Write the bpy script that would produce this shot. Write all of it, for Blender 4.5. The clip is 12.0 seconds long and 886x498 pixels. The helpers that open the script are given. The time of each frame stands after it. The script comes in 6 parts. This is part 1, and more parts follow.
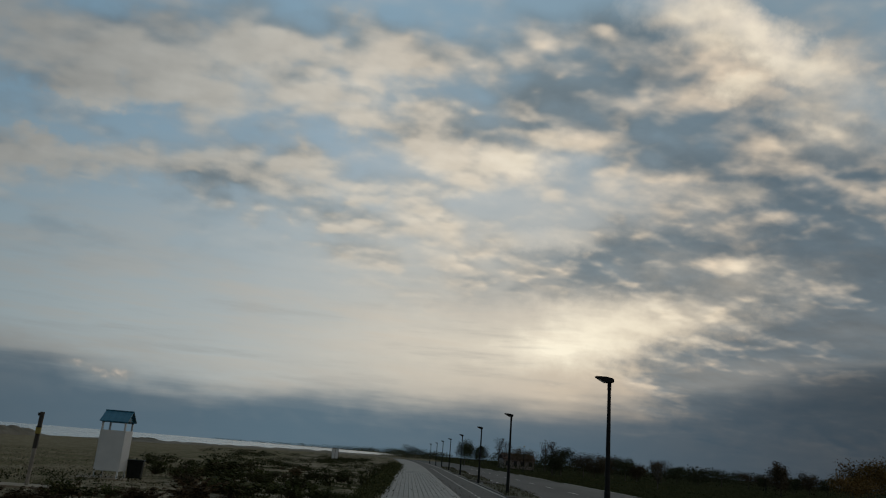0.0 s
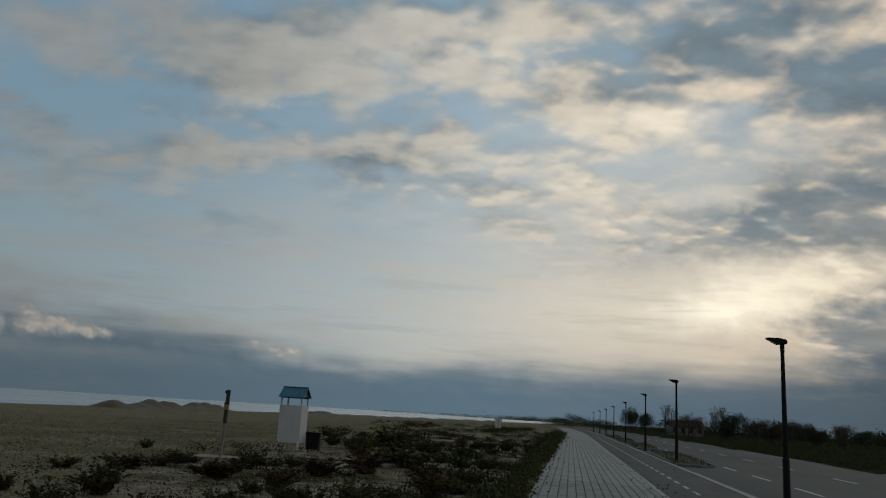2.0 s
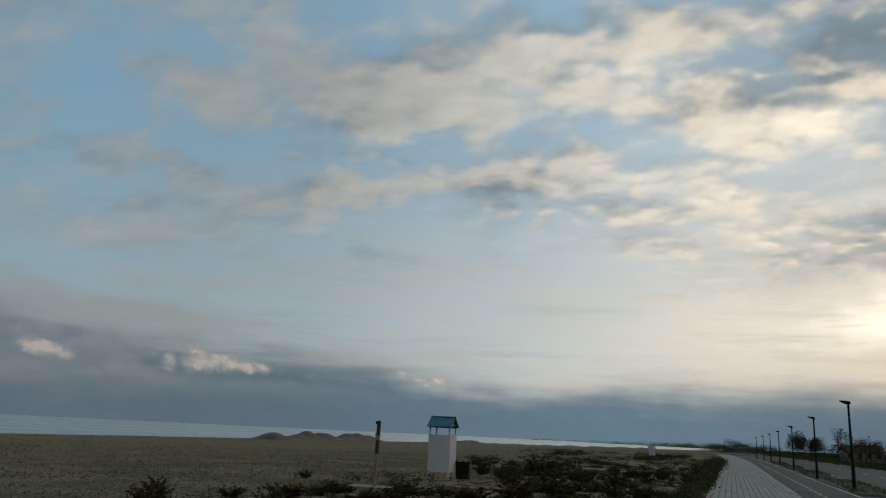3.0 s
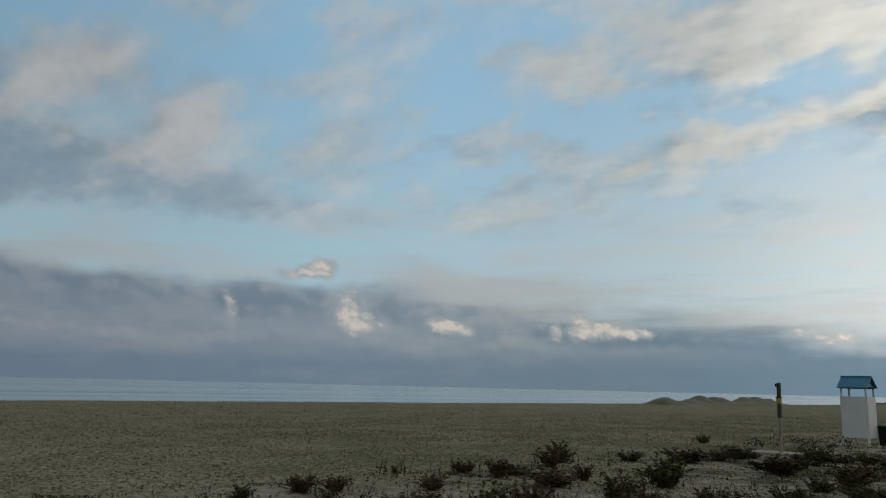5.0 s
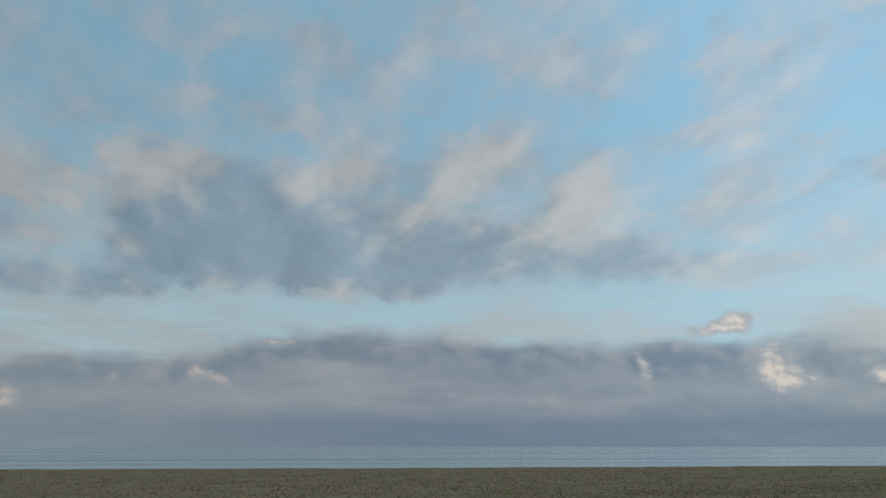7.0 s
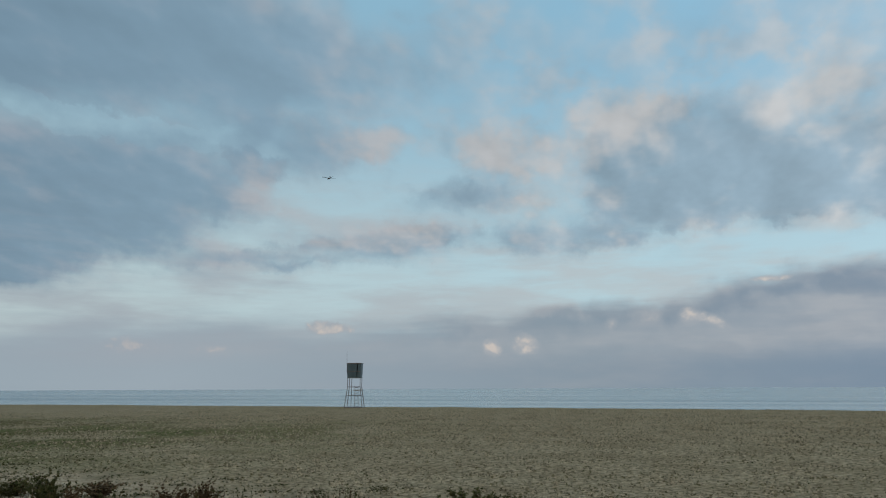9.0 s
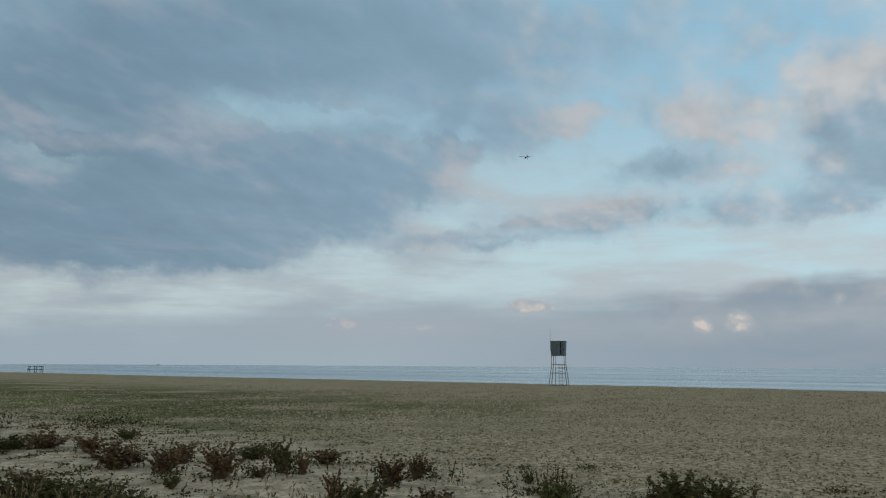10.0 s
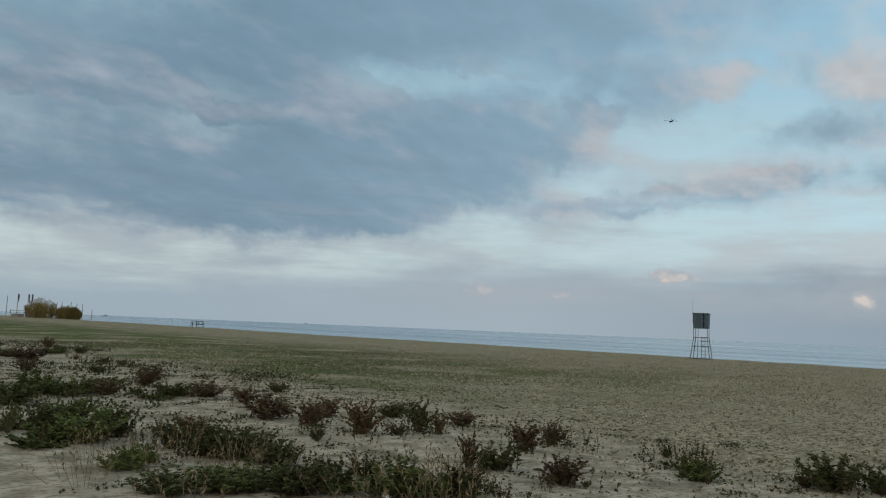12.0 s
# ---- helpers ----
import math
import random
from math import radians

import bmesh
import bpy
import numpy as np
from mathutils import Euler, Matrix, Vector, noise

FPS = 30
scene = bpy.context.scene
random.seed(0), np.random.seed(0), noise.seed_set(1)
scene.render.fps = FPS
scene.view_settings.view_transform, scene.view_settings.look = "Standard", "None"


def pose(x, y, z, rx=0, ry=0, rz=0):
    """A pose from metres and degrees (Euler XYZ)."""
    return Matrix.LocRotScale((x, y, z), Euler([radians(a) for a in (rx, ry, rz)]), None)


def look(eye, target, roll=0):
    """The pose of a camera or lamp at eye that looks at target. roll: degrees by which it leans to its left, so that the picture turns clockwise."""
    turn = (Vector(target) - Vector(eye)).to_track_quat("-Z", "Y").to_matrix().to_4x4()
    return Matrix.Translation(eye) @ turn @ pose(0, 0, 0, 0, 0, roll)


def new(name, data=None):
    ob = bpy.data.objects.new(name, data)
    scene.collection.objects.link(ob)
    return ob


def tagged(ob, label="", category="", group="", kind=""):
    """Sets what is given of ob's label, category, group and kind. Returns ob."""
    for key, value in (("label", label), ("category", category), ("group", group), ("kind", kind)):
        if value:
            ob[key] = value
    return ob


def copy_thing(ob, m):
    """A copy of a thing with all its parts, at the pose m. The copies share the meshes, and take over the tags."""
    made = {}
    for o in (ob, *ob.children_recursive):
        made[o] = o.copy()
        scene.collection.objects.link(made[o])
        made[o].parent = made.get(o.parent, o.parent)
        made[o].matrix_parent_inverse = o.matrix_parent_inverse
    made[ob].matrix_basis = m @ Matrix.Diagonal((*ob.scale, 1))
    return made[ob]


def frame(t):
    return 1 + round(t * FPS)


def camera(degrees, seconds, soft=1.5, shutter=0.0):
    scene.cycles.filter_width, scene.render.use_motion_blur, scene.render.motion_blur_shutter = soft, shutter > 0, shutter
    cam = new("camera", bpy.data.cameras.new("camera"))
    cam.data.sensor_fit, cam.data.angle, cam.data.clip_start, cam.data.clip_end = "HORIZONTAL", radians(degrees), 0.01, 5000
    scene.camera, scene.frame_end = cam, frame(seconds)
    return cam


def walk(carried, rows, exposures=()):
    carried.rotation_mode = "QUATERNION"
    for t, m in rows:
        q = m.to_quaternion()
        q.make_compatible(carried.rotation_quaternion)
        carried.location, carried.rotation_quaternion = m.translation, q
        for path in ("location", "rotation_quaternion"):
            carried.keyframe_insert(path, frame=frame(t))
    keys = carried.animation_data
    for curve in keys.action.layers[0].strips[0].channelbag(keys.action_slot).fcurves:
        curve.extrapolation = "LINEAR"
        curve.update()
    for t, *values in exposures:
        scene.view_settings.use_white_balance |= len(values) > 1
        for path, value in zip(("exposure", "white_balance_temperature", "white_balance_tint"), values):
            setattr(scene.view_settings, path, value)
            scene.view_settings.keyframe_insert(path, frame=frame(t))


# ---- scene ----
EYE = 1.65
cam = camera(59.9, 12.0, soft=1.15)
PATH = [
    (0.0, pose(0, 0, EYE, 105.10, -4.41, -1.16)),
    (0.5, pose(0, 0, EYE, 102.97, -5.12, -2.98)),
    (1.0, pose(0, 0, EYE, 102.78, -5.07, -0.96)),
    (1.5, pose(0, 0, EYE, 102.45, -3.95, 4.95)),
    (2.0, pose(0, 0, EYE, 102.14, -3.42, 10.60)),
    (2.5, pose(0, 0, EYE, 103.47, -2.76, 16.22)),
    (2.7, pose(0, 0, EYE, 103.92, -2.62, 18.39)),
    (4.3, pose(0, 0, EYE, 98.79, -3.04, 36.20)),
    (4.5, pose(0, 0, EYE, 98.56, -2.68, 39.63)),
    (5.0, pose(0, 0, EYE, 100.16, -1.33, 49.24)),
    (5.5, pose(0, 0, EYE, 102.89, -0.10, 58.64)),
    (6.0, pose(0, 0, EYE, 104.00, 0.44, 66.16)),
    (6.5, pose(0, 0, EYE, 104.45, 0.49, 72.54)),
    (6.7, pose(0, 0, EYE, 104.49, 0.30, 75.09)),
    (8.3, pose(0, 0, EYE, 102.03, -0.21, 102.60)),
    (8.5, pose(0, 0, EYE, 101.44, 0.02, 106.16)),
    (9.0, pose(0, 0, EYE, 100.28, 0.24, 114.88)),
    (9.5, pose(0, 0, EYE, 99.15, -0.10, 123.25)),
    (10.0, pose(0, 0, EYE, 98.65, -0.30, 129.80)),
    (10.5, pose(0, 0, EYE, 97.93, -0.56, 132.90)),
    (11.0, pose(0, 0, EYE, 97.29, -0.93, 134.27)),
    (11.5, pose(0, 0, EYE, 96.56, -1.75, 136.87)),
    (12.0, pose(0, 0, EYE, 95.94, -2.34, 139.80)),
]
EXPOSURES = [(0.0, -2.05), (1.0, -2.12), (1.5, -2.06), (2.5, -1.82), (4.5, -1.31), (5.5, -1.125), (6.5, -1.025), (8.5, -0.67), (9.5, -0.54), (12.0, -0.45)]
walk(cam, PATH, EXPOSURES)

# ---- world: evening sky with broken cloud ----
world = bpy.data.worlds.new("evening_sky")
scene.world = world
world.use_nodes = True
WT = world.node_tree
WT.nodes.clear()


def w_node(kind, **props):
    n = WT.nodes.new(kind)
    for k, v in props.items():
        setattr(n, k, v)
    return n


def w_set(sock, v):
    if isinstance(v, bpy.types.NodeSocket):
        WT.links.new(v, sock)
    else:
        sock.default_value = v


def wm(op, a, b=0.0, c=0.0, clamp=False):
    n = w_node("ShaderNodeMath", operation=op, use_clamp=clamp)
    for s, v in zip(n.inputs, (a, b, c)):
        w_set(s, v)
    return n.outputs[0]


def w_vec(op, a, b):
    n = w_node("ShaderNodeVectorMath", operation=op)
    w_set(n.inputs[0], a)
    if op == "SCALE":
        w_set(n.inputs["Scale"], b)
    else:
        w_set(n.inputs[1], b)
    return n.outputs[0]


def w_mix(fac, a, b, kind="MIX"):
    n = w_node("ShaderNodeMix", data_type="RGBA", blend_type=kind)
    w_set(n.inputs[0], fac)
    w_set(n.inputs[6], a if isinstance(a, bpy.types.NodeSocket) else (*a, 1))
    w_set(n.inputs[7], b if isinstance(b, bpy.types.NodeSocket) else (*b, 1))
    return n.outputs[2]


def w_step(v, lo, hi):
    n = w_node("ShaderNodeMapRange", interpolation_type="SMOOTHSTEP")
    for k, x in (("Value", v), ("From Min", lo), ("From Max", hi)):
        w_set(n.inputs[k], x)
    return n.outputs[0]


def w_noise(vec, scale, detail=5.0, rough=0.55, out=0):
    n = w_node("ShaderNodeTexNoise")
    w_set(n.inputs["Vector"], vec)
    n.inputs["Scale"].default_value = scale
    n.inputs["Detail"].default_value = detail
    n.inputs["Roughness"].default_value = rough
    return n.outputs[out]


def w_ramp(fac, stops):
    n = w_node("ShaderNodeValToRGB")
    w_set(n.inputs[0], fac)
    el = n.color_ramp.elements
    while len(el) < len(stops):
        el.new(0.5)
    for e, (p, c) in zip(el, stops):
        e.position, e.color = p, (*c, 1)
    return n.outputs[0]


def w_curve(fac, points):
    n = w_node("ShaderNodeFloatCurve")
    w_set(n.inputs["Value"], fac)
    cv = n.mapping.curves[0]
    while len(cv.points) < len(points):
        cv.points.new(0.5, 0.5)
    for p, (x, y) in zip(cv.points, points):
        p.location = (x, y)
    n.mapping.update()
    return n.outputs[0]


def turn_u(az):
    """Bearing (degrees left of the promenade's direction) as 0 to 1."""
    return (az + 40) / 220


direction = w_node("ShaderNodeTexCoord").outputs["Generated"]
sep = w_node("ShaderNodeSeparateXYZ")
w_set(sep.inputs[0], direction)
DX, DY, DZ = sep.outputs
AZ = wm("DEGREES", wm("ARCTAN2", wm("MULTIPLY", DX, -1.0), DY))
EL = wm("DEGREES", wm("ARCSINE", DZ))
U = wm("DIVIDE", wm("ADD", AZ, 40.0), 220.0, clamp=True)


def bend(big, fine):
    """Bearing and height of the view, bent by cloud-like turbulence (degrees)."""
    comb = w_node("ShaderNodeCombineXYZ")
    w_set(comb.inputs[0], AZ)
    w_set(comb.inputs[1], EL)
    a = w_vec("SUBTRACT", w_noise(direction, 7.0, 3.0, 0.5, 1), (0.5, 0.5, 0.5))
    b = w_vec("SUBTRACT", w_noise(direction, 26.0, 4.0, 0.6, 1), (0.5, 0.5, 0.5))
    v = w_vec("ADD", comb.outputs[0], w_vec("MULTIPLY", a, (2.2 * big, big, 0)))
    return w_vec("ADD", v, w_vec("MULTIPLY", b, (1.7 * fine, fine, 0)))


SOFT_V = bend(2.6, 2.6)
PUFF_V = bend(0.4, 0.9)


def stroke(total, vec, az, el, long, thick, tilt, weight=1.0):
    """Adds one soft elongated patch of cloud to a field."""
    mp = w_node("ShaderNodeMapping", vector_type="TEXTURE")
    w_set(mp.inputs[0], vec)
    mp.inputs["Location"].default_value = (az, el, 0)
    mp.inputs["Rotation"].default_value = (0, 0, radians(-tilt))
    mp.inputs["Scale"].default_value = (long * 2.1, thick * 2.3, 1)
    g = w_node("ShaderNodeTexGradient", gradient_type="SPHERICAL")
    w_set(g.inputs[0], mp.outputs[0])
    return wm("MULTIPLY_ADD", g.outputs["Fac"], weight, total)


# turbulence of the high cloud sheet, seen in perspective
lift = wm("ADD", wm("MAXIMUM", DZ, 0.0), 0.30)
flat = w_node("ShaderNodeCombineXYZ")
w_set(flat.inputs[0], wm("DIVIDE", DX, lift))
w_set(flat.inputs[1], wm("DIVIDE", DY, lift))


def street(vec, along=0.68):
    """The high sheet lies in long streets that run out to sea."""
    r = w_node("ShaderNodeMapping")
    w_set(r.inputs[0], vec)
    r.inputs["Rotation"].default_value = (0, 0, radians(-10))
    return w_vec("MULTIPLY", r.outputs[0], (along, 1.0, 1.0))


FLAT = street(flat.outputs[0])
FLAT_FINE = street(flat.outputs[0], 0.85)
SHEET = wm("SUBTRACT", w_noise(FLAT, 4.2, 4.0, 0.5), 0.5)
RIPPLE = wm("SUBTRACT", w_noise(FLAT_FINE, 13.0, 3.5, 0.48), 0.5)
RELIEF = wm("SUBTRACT", SHEET, wm("SUBTRACT", w_noise(w_vec("ADD", FLAT, (0.012, 0.055, 0.0)), 4.2, 4.0, 0.5), 0.5))
RELIEF_FINE = wm("SUBTRACT", RIPPLE, wm("SUBTRACT", w_noise(w_vec("ADD", FLAT_FINE, (0.005, 0.016, 0.0)), 13.0, 3.5, 0.48), 0.5))
CRISP = w_curve(U, ((0.0, 0.7), (turn_u(15), 0.7), (turn_u(45), 0.4), (1.0, 0.4)))
FORM = wm("ADD", wm("MULTIPLY", RELIEF, 2.4), wm("MULTIPLY", wm("MULTIPLY", RELIEF_FINE, CRISP), 1.1))



def w_cells(vec, scale, soft=0.7):
    """Rounded heads of cloud: about 0.3 in the middle of each, below zero in the clefts."""
    n = w_node("ShaderNodeTexVoronoi", feature="SMOOTH_F1")
    w_set(n.inputs["Vector"], vec)
    n.inputs["Scale"].default_value, n.inputs["Smoothness"].default_value = scale, soft
    return wm("SUBTRACT", 0.42, n.outputs["Distance"])


# small rounded cells of the high sheet, lit from the hidden sun's side
stir = w_vec("SCALE", w_vec("SUBTRACT", w_noise(flat.outputs[0], 6.0, 3.0, 0.5, 1), (0.5, 0.5, 0.5)), 0.16)
cell_at = w_vec("MULTIPLY", w_vec("ADD", street(flat.outputs[0], 0.9), stir), (1.0, 1.0, 0.0))
CELL = wm("ADD", w_cells(cell_at, 10.0, 1.0), wm("MULTIPLY", w_cells(cell_at, 21.0, 1.0), 0.6))
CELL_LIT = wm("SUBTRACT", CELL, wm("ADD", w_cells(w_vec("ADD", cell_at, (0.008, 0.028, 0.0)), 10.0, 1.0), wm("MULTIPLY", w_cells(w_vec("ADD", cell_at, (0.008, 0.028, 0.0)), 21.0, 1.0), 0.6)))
FLECK = w_curve(U, ((0.0, 0.5), (turn_u(-18), 0.6), (turn_u(-8), 1.0), (turn_u(28), 1.0), (turn_u(45), 0.5), (turn_u(80), 0.3), (turn_u(100), 0.5), (turn_u(122), 0.45), (turn_u(135), 0.2), (1.0, 0.15)))
CELL = wm("MULTIPLY", CELL, FLECK)
CELL_LIT = wm("MULTIPLY", CELL_LIT, FLECK)

# sunlit cloud patches, and the blue gaps between them (weights below zero)
light = 0.0
for args in ((-29, 27, 5.0, 1.6, -5, 0.8), (-2.4, 21.6, 2.7, 1.2, 3, 0.8), (-0.8, 13.5, 3.5, 0.8, 4, 0.5), (1.2, 16.7, 3.1, 0.9, 4, 0.6), (2.9, 20.7, 2.7, 1.4, 5, 0.8),
             (3.7, 24, 3.2, 1, 5, 0.7), (5.6, 29.3, 4.8, 1.1, -3, 0.5), (7.1, 14.4, 3.9, 0.8, 6, 0.4), (7.7, 24.3, 4.4, 0.9, 3, 0.5),
             (8.8, 24.4, 5.4, 1.4, 6, 0.9), (10, 16.6, 3, 1.2, -3, 0.6), (10.9, 27.3, 4.9, 1.1, 3, 0.6), (11.4, 27.1, 4.5, 1.3, 8, 0.8),
             (12.9, 19.5, 3, 1, 8, 0.7), (13.8, 19.9, 2.9, 1.1, 1, 0.6), (14.5, 21.2, 4.3, 1, 9, -0.5)):
    light = stroke(light, SOFT_V, *args)
for args in ((17.3, 20.3, 3.8, 1.3, 5, 0.8), (19.2, 20, 3.6, 1.2, 7, 0.7), (19.9, 23.8, 4, 0.9, -11, 0.7), (20.9, 24.1, 5.3, 1.4, -18, 0.9),
             (23.6, 25.1, 7.7, 2.2, -5, 0.7), (23.7, 12.1, 10.5, 3.3, 9, -0.7), (23.9, 18.9, 2.3, 1, 17, 0.8), (24.6, 16.3, 1.7, 0.4, 5, 0.6),
             (26.2, 20.8, 7.4, 1.1, 4, -0.8), (26.5, 17.9, 3, 0.9, 11, 0.8), (28.4, 25.7, 7.9, 2.7, 15, 0.9), (28.8, 17.5, 2, 0.7, 1, 0.8),
             (28.8, 24.6, 3, 1.3, 10, 0.8), (29.4, 17.3, 3.2, 1, 10, 0.9), (30, 22.8, 5.7, 1.3, 6, 0.7)):
    light = stroke(light, SOFT_V, *args)
for args in ((31.5, 16.7, 4.6, 1.1, 12, 0.9), (31.5, 22.9, 4.5, 1.1, 2, 0.9), (32.5, 17.3, 3, 0.8, 11, 0.9), (33.8, 11.8, 2.1, 0.4, -5, 0.3),
             (34, 27.3, 5.4, 2, -24, 0.7), (35.1, 19.2, 8.4, 1, 3, -0.8), (35.7, 11.7, 4.4, 0.6, 6, 0.3), (37.3, 22.5, 5.3, 1.4, -3, 0.8),
             (38.4, 22.6, 4.9, 1.3, 10, 0.6), (39.8, 21.5, 3.6, 1.6, -7, -0.4), (43.1, 18.6, 1.5, 0.6, 11, 0.7), (43.3, 18.8, 1.2, 0.6, -5, 0.9),
             (44.6, 12.4, 3.5, 0.6, 9, 0.7), (44.9, 12.6, 3.6, 0.7, 3, 0.7), (46.1, 28.4, 4.8, 1.1, -6, 0.7)):
    light = stroke(light, SOFT_V, *args)
for args in ((48.8, 18.6, 4.2, 2.1, 25, -0.6), (52.8, 13.9, 2.6, 0.5, -2, 0.6), (54.3, 24.3, 2.4, 2.4, -20, 0.8), (57.1, 18.3, 4.8, 0.9, 11, 0.9),
             (59.7, 15.8, 5.2, 0.7, 7, 0.7), (65.1, 23.2, 3.5, 1.6, 29, -0.5), (67.5, 26.9, 3.5, 1, 29, 0.7), (68.1, 18.6, 2.4, 1.4, 36, 0.5),
             (68.1, 19, 2.8, 1.2, 33, 0.9), (71.7, 15.9, 5.1, 1.4, 13, 0.7), (73.7, 27.7, 2.3, 1.7, -53, 0.7), (75.5, 22.4, 2.4, 1.9, -39, 0.6),
             (76.1, 22.4, 2.3, 1.2, 0, 0.6), (76.8, 21.5, 2, 1.8, -11, 0.6), (78.5, 24.4, 4.2, 1.9, 7, -0.5)):
    light = stroke(light, SOFT_V, *args)
for args in ((80.4, 16.6, 3.2, 1.1, 25, 0.6), (81, 16.3, 2.7, 1.4, 26, 0.8), (82.5, 23.2, 1.6, 2, 53, 0.6), (84.4, 24.2, 2.7, 1.5, 10, 0.6),
             (86.3, 19.5, 2.1, 1.8, 34, 0.5), (87, 20.3, 2.5, 1.1, 33, 0.6), (87.1, 19.2, 3.2, 1.7, 9, 0.7), (88.8, 11, 2.1, 0.6, -4, 0.7),
             (88.9, 11, 2.2, 0.6, 2, 0.7), (89.3, 16.6, 1.2, 0.8, -5, -0.7), (94.9, 10.5, 2.7, 0.5, -2, 0.6), (95.3, 10.4, 2.2, 0.4, 4, 0.6),
             (96.8, 29.5, 4.1, 1, 10, 0.7), (98.2, 24.4, 3.1, 1, 9, 0.5), (98.4, 19.7, 1.7, 0.9, -3, 0.7)):
    light = stroke(light, SOFT_V, *args)
for args in ((100.2, 19.5, 2.7, 1.3, 8, 0.8), (101, 18.9, 2.8, 1.7, -2, 0.9), (101.9, 9.9, 1.8, 0.4, 5, 0.6), (102.8, 17.8, 1.9, 1.8, 9, 0.6),
             (102.9, 13.7, 1.8, 0.5, -1, 0.7), (108.1, 13.6, 1.6, 0.6, 0, 0.9), (109.8, 16, 2, 0.5, 1, 0.7), (110.3, 17.2, 2.6, 0.8, 1, 0.9),
             (110.8, 17.4, 2.3, 1, -4, 0.9), (115.8, 15.9, 3.9, 1.2, 2, -0.5), (117.3, 11.3, 2.7, 0.5, 2, 0.7), (117.5, 11.6, 2.7, 0.5, -1, 0.9),
             (119.3, 18.1, 2.3, 0.7, 4, 0.6), (119.5, 18.3, 1.7, 0.7, -1, 0.8), (121.7, 10.4, 2.3, 0.4, 0, 0.7)):
    light = stroke(light, SOFT_V, *args)
for args in ((122.1, 9.9, 3.4, 0.4, 7, 0.7), (129.1, 17.7, 2.6, 0.7, 1, -0.5), (129.5, 15.7, 1.9, 0.7, -28, 0.7), (129.7, 15.6, 1.7, 0.6, -1, 0.6),
             (130.2, 15.5, 1.7, 0.5, -36, 0.6), (130.3, 13.1, 2.8, 0.7, 1, 0.6), (137.6, 17.7, 3.3, 0.4, -6, -0.8), (140.3, 18, 3.9, 0.4, -9, -0.9),
             (141.7, 18.1, 3.2, 0.5, -3, -0.9), (142.1, 12.5, 2.2, 0.4, 4, 0.6), (142.2, 12.3, 2.6, 0.4, 2, 0.6), (146.6, 14.5, 1.9, 0.4, 4, 0.6),
             (147.2, 14.7, 2.8, 0.5, -20, 0.9), (151.8, 15.5, 3.5, 0.5, 8, 0.6), (154.5, 15.1, 3.9, 0.4, 3, 0.9)):
    light = stroke(light, SOFT_V, *args)
for args in ((159.8, 16.2, 2.3, 0.5, -32, 1.1), (166.7, 15.1, 3.4, 0.5, 6, 1)):
    light = stroke(light, SOFT_V, *args)
# heavy shaded cloud
thick = 0.0
for args in ((-20, 7.0, 4.5, 1.6, 4, 1.3), (-14.5, 14.8, 3.2, 1.2, 10, 0.8), (-19.5, 13.2, 4.0, 1.6, 0, 0.7), (-29.8, 11, 3.8, 5.5, -1, 1.2), (-28.7, 14, 3.9, 2, -3, 1), (-28.3, 19.2, 4.1, 2, -5, 0.9), (-27, 8.8, 8.2, 3, 0, 1.5),
             (-26, 17.1, 3.9, 1.9, -25, 0.8), (-24.8, 5, 9.5, 2.2, 2, 1.2), (-21.7, 23.1, 5.7, 1.9, -5, 0.8), (-17.6, 17.4, 3.6, 1.4, -1, 0.7),
             (-15.5, 26.2, 5, 2.9, -3, 0.9), (-11, 14.2, 5.4, 1.7, 7, 1.2), (-11, 29.8, 5.3, 1.9, -2, 0.6), (-7, 26.7, 5.3, 2.4, 9, 0.8),
             (-3.9, 11.6, 3.8, 0.7, 3, 0.4), (5.2, 28.7, 7, 1.6, 5, 0.5), (9.8, 16.9, 3.9, 0.8, -9, 0.4)):
    thick = stroke(thick, SOFT_V, *args)
for args in ((15.5, 17.6, 3.9, 1, -6, 0.5), (17.4, 28.4, 6.7, 1.7, 10, 0.6), (17.6, 17.2, 2.9, 1, -6, 0.5), (57.1, 12.4, 3.4, 0.6, -1, 0.6),
             (64, 12.8, 5.6, 0.8, 1, 0.8), (70.3, 21.5, 2.6, 1.1, 4, 0.4), (72.4, 13.2, 6.3, 1.1, 3, 0.8), (78.1, 19.2, 3.2, 1.1, 6, 0.4),
             (78.8, 13.7, 6, 1.3, 4, 0.9), (80.3, 13.6, 5.6, 1.3, 1, 0.5), (82.3, 20.2, 2.6, 1.5, 2, 0.4), (84.4, 13.7, 4.8, 1.6, 6, 0.9),
             (84.7, 14.8, 4.8, 2, -6, 0.9), (87.9, 14.5, 5, 1.5, 3, 0.8), (88.7, 14.5, 2.4, 1.8, 8, 0.9)):
    thick = stroke(thick, SOFT_V, *args)
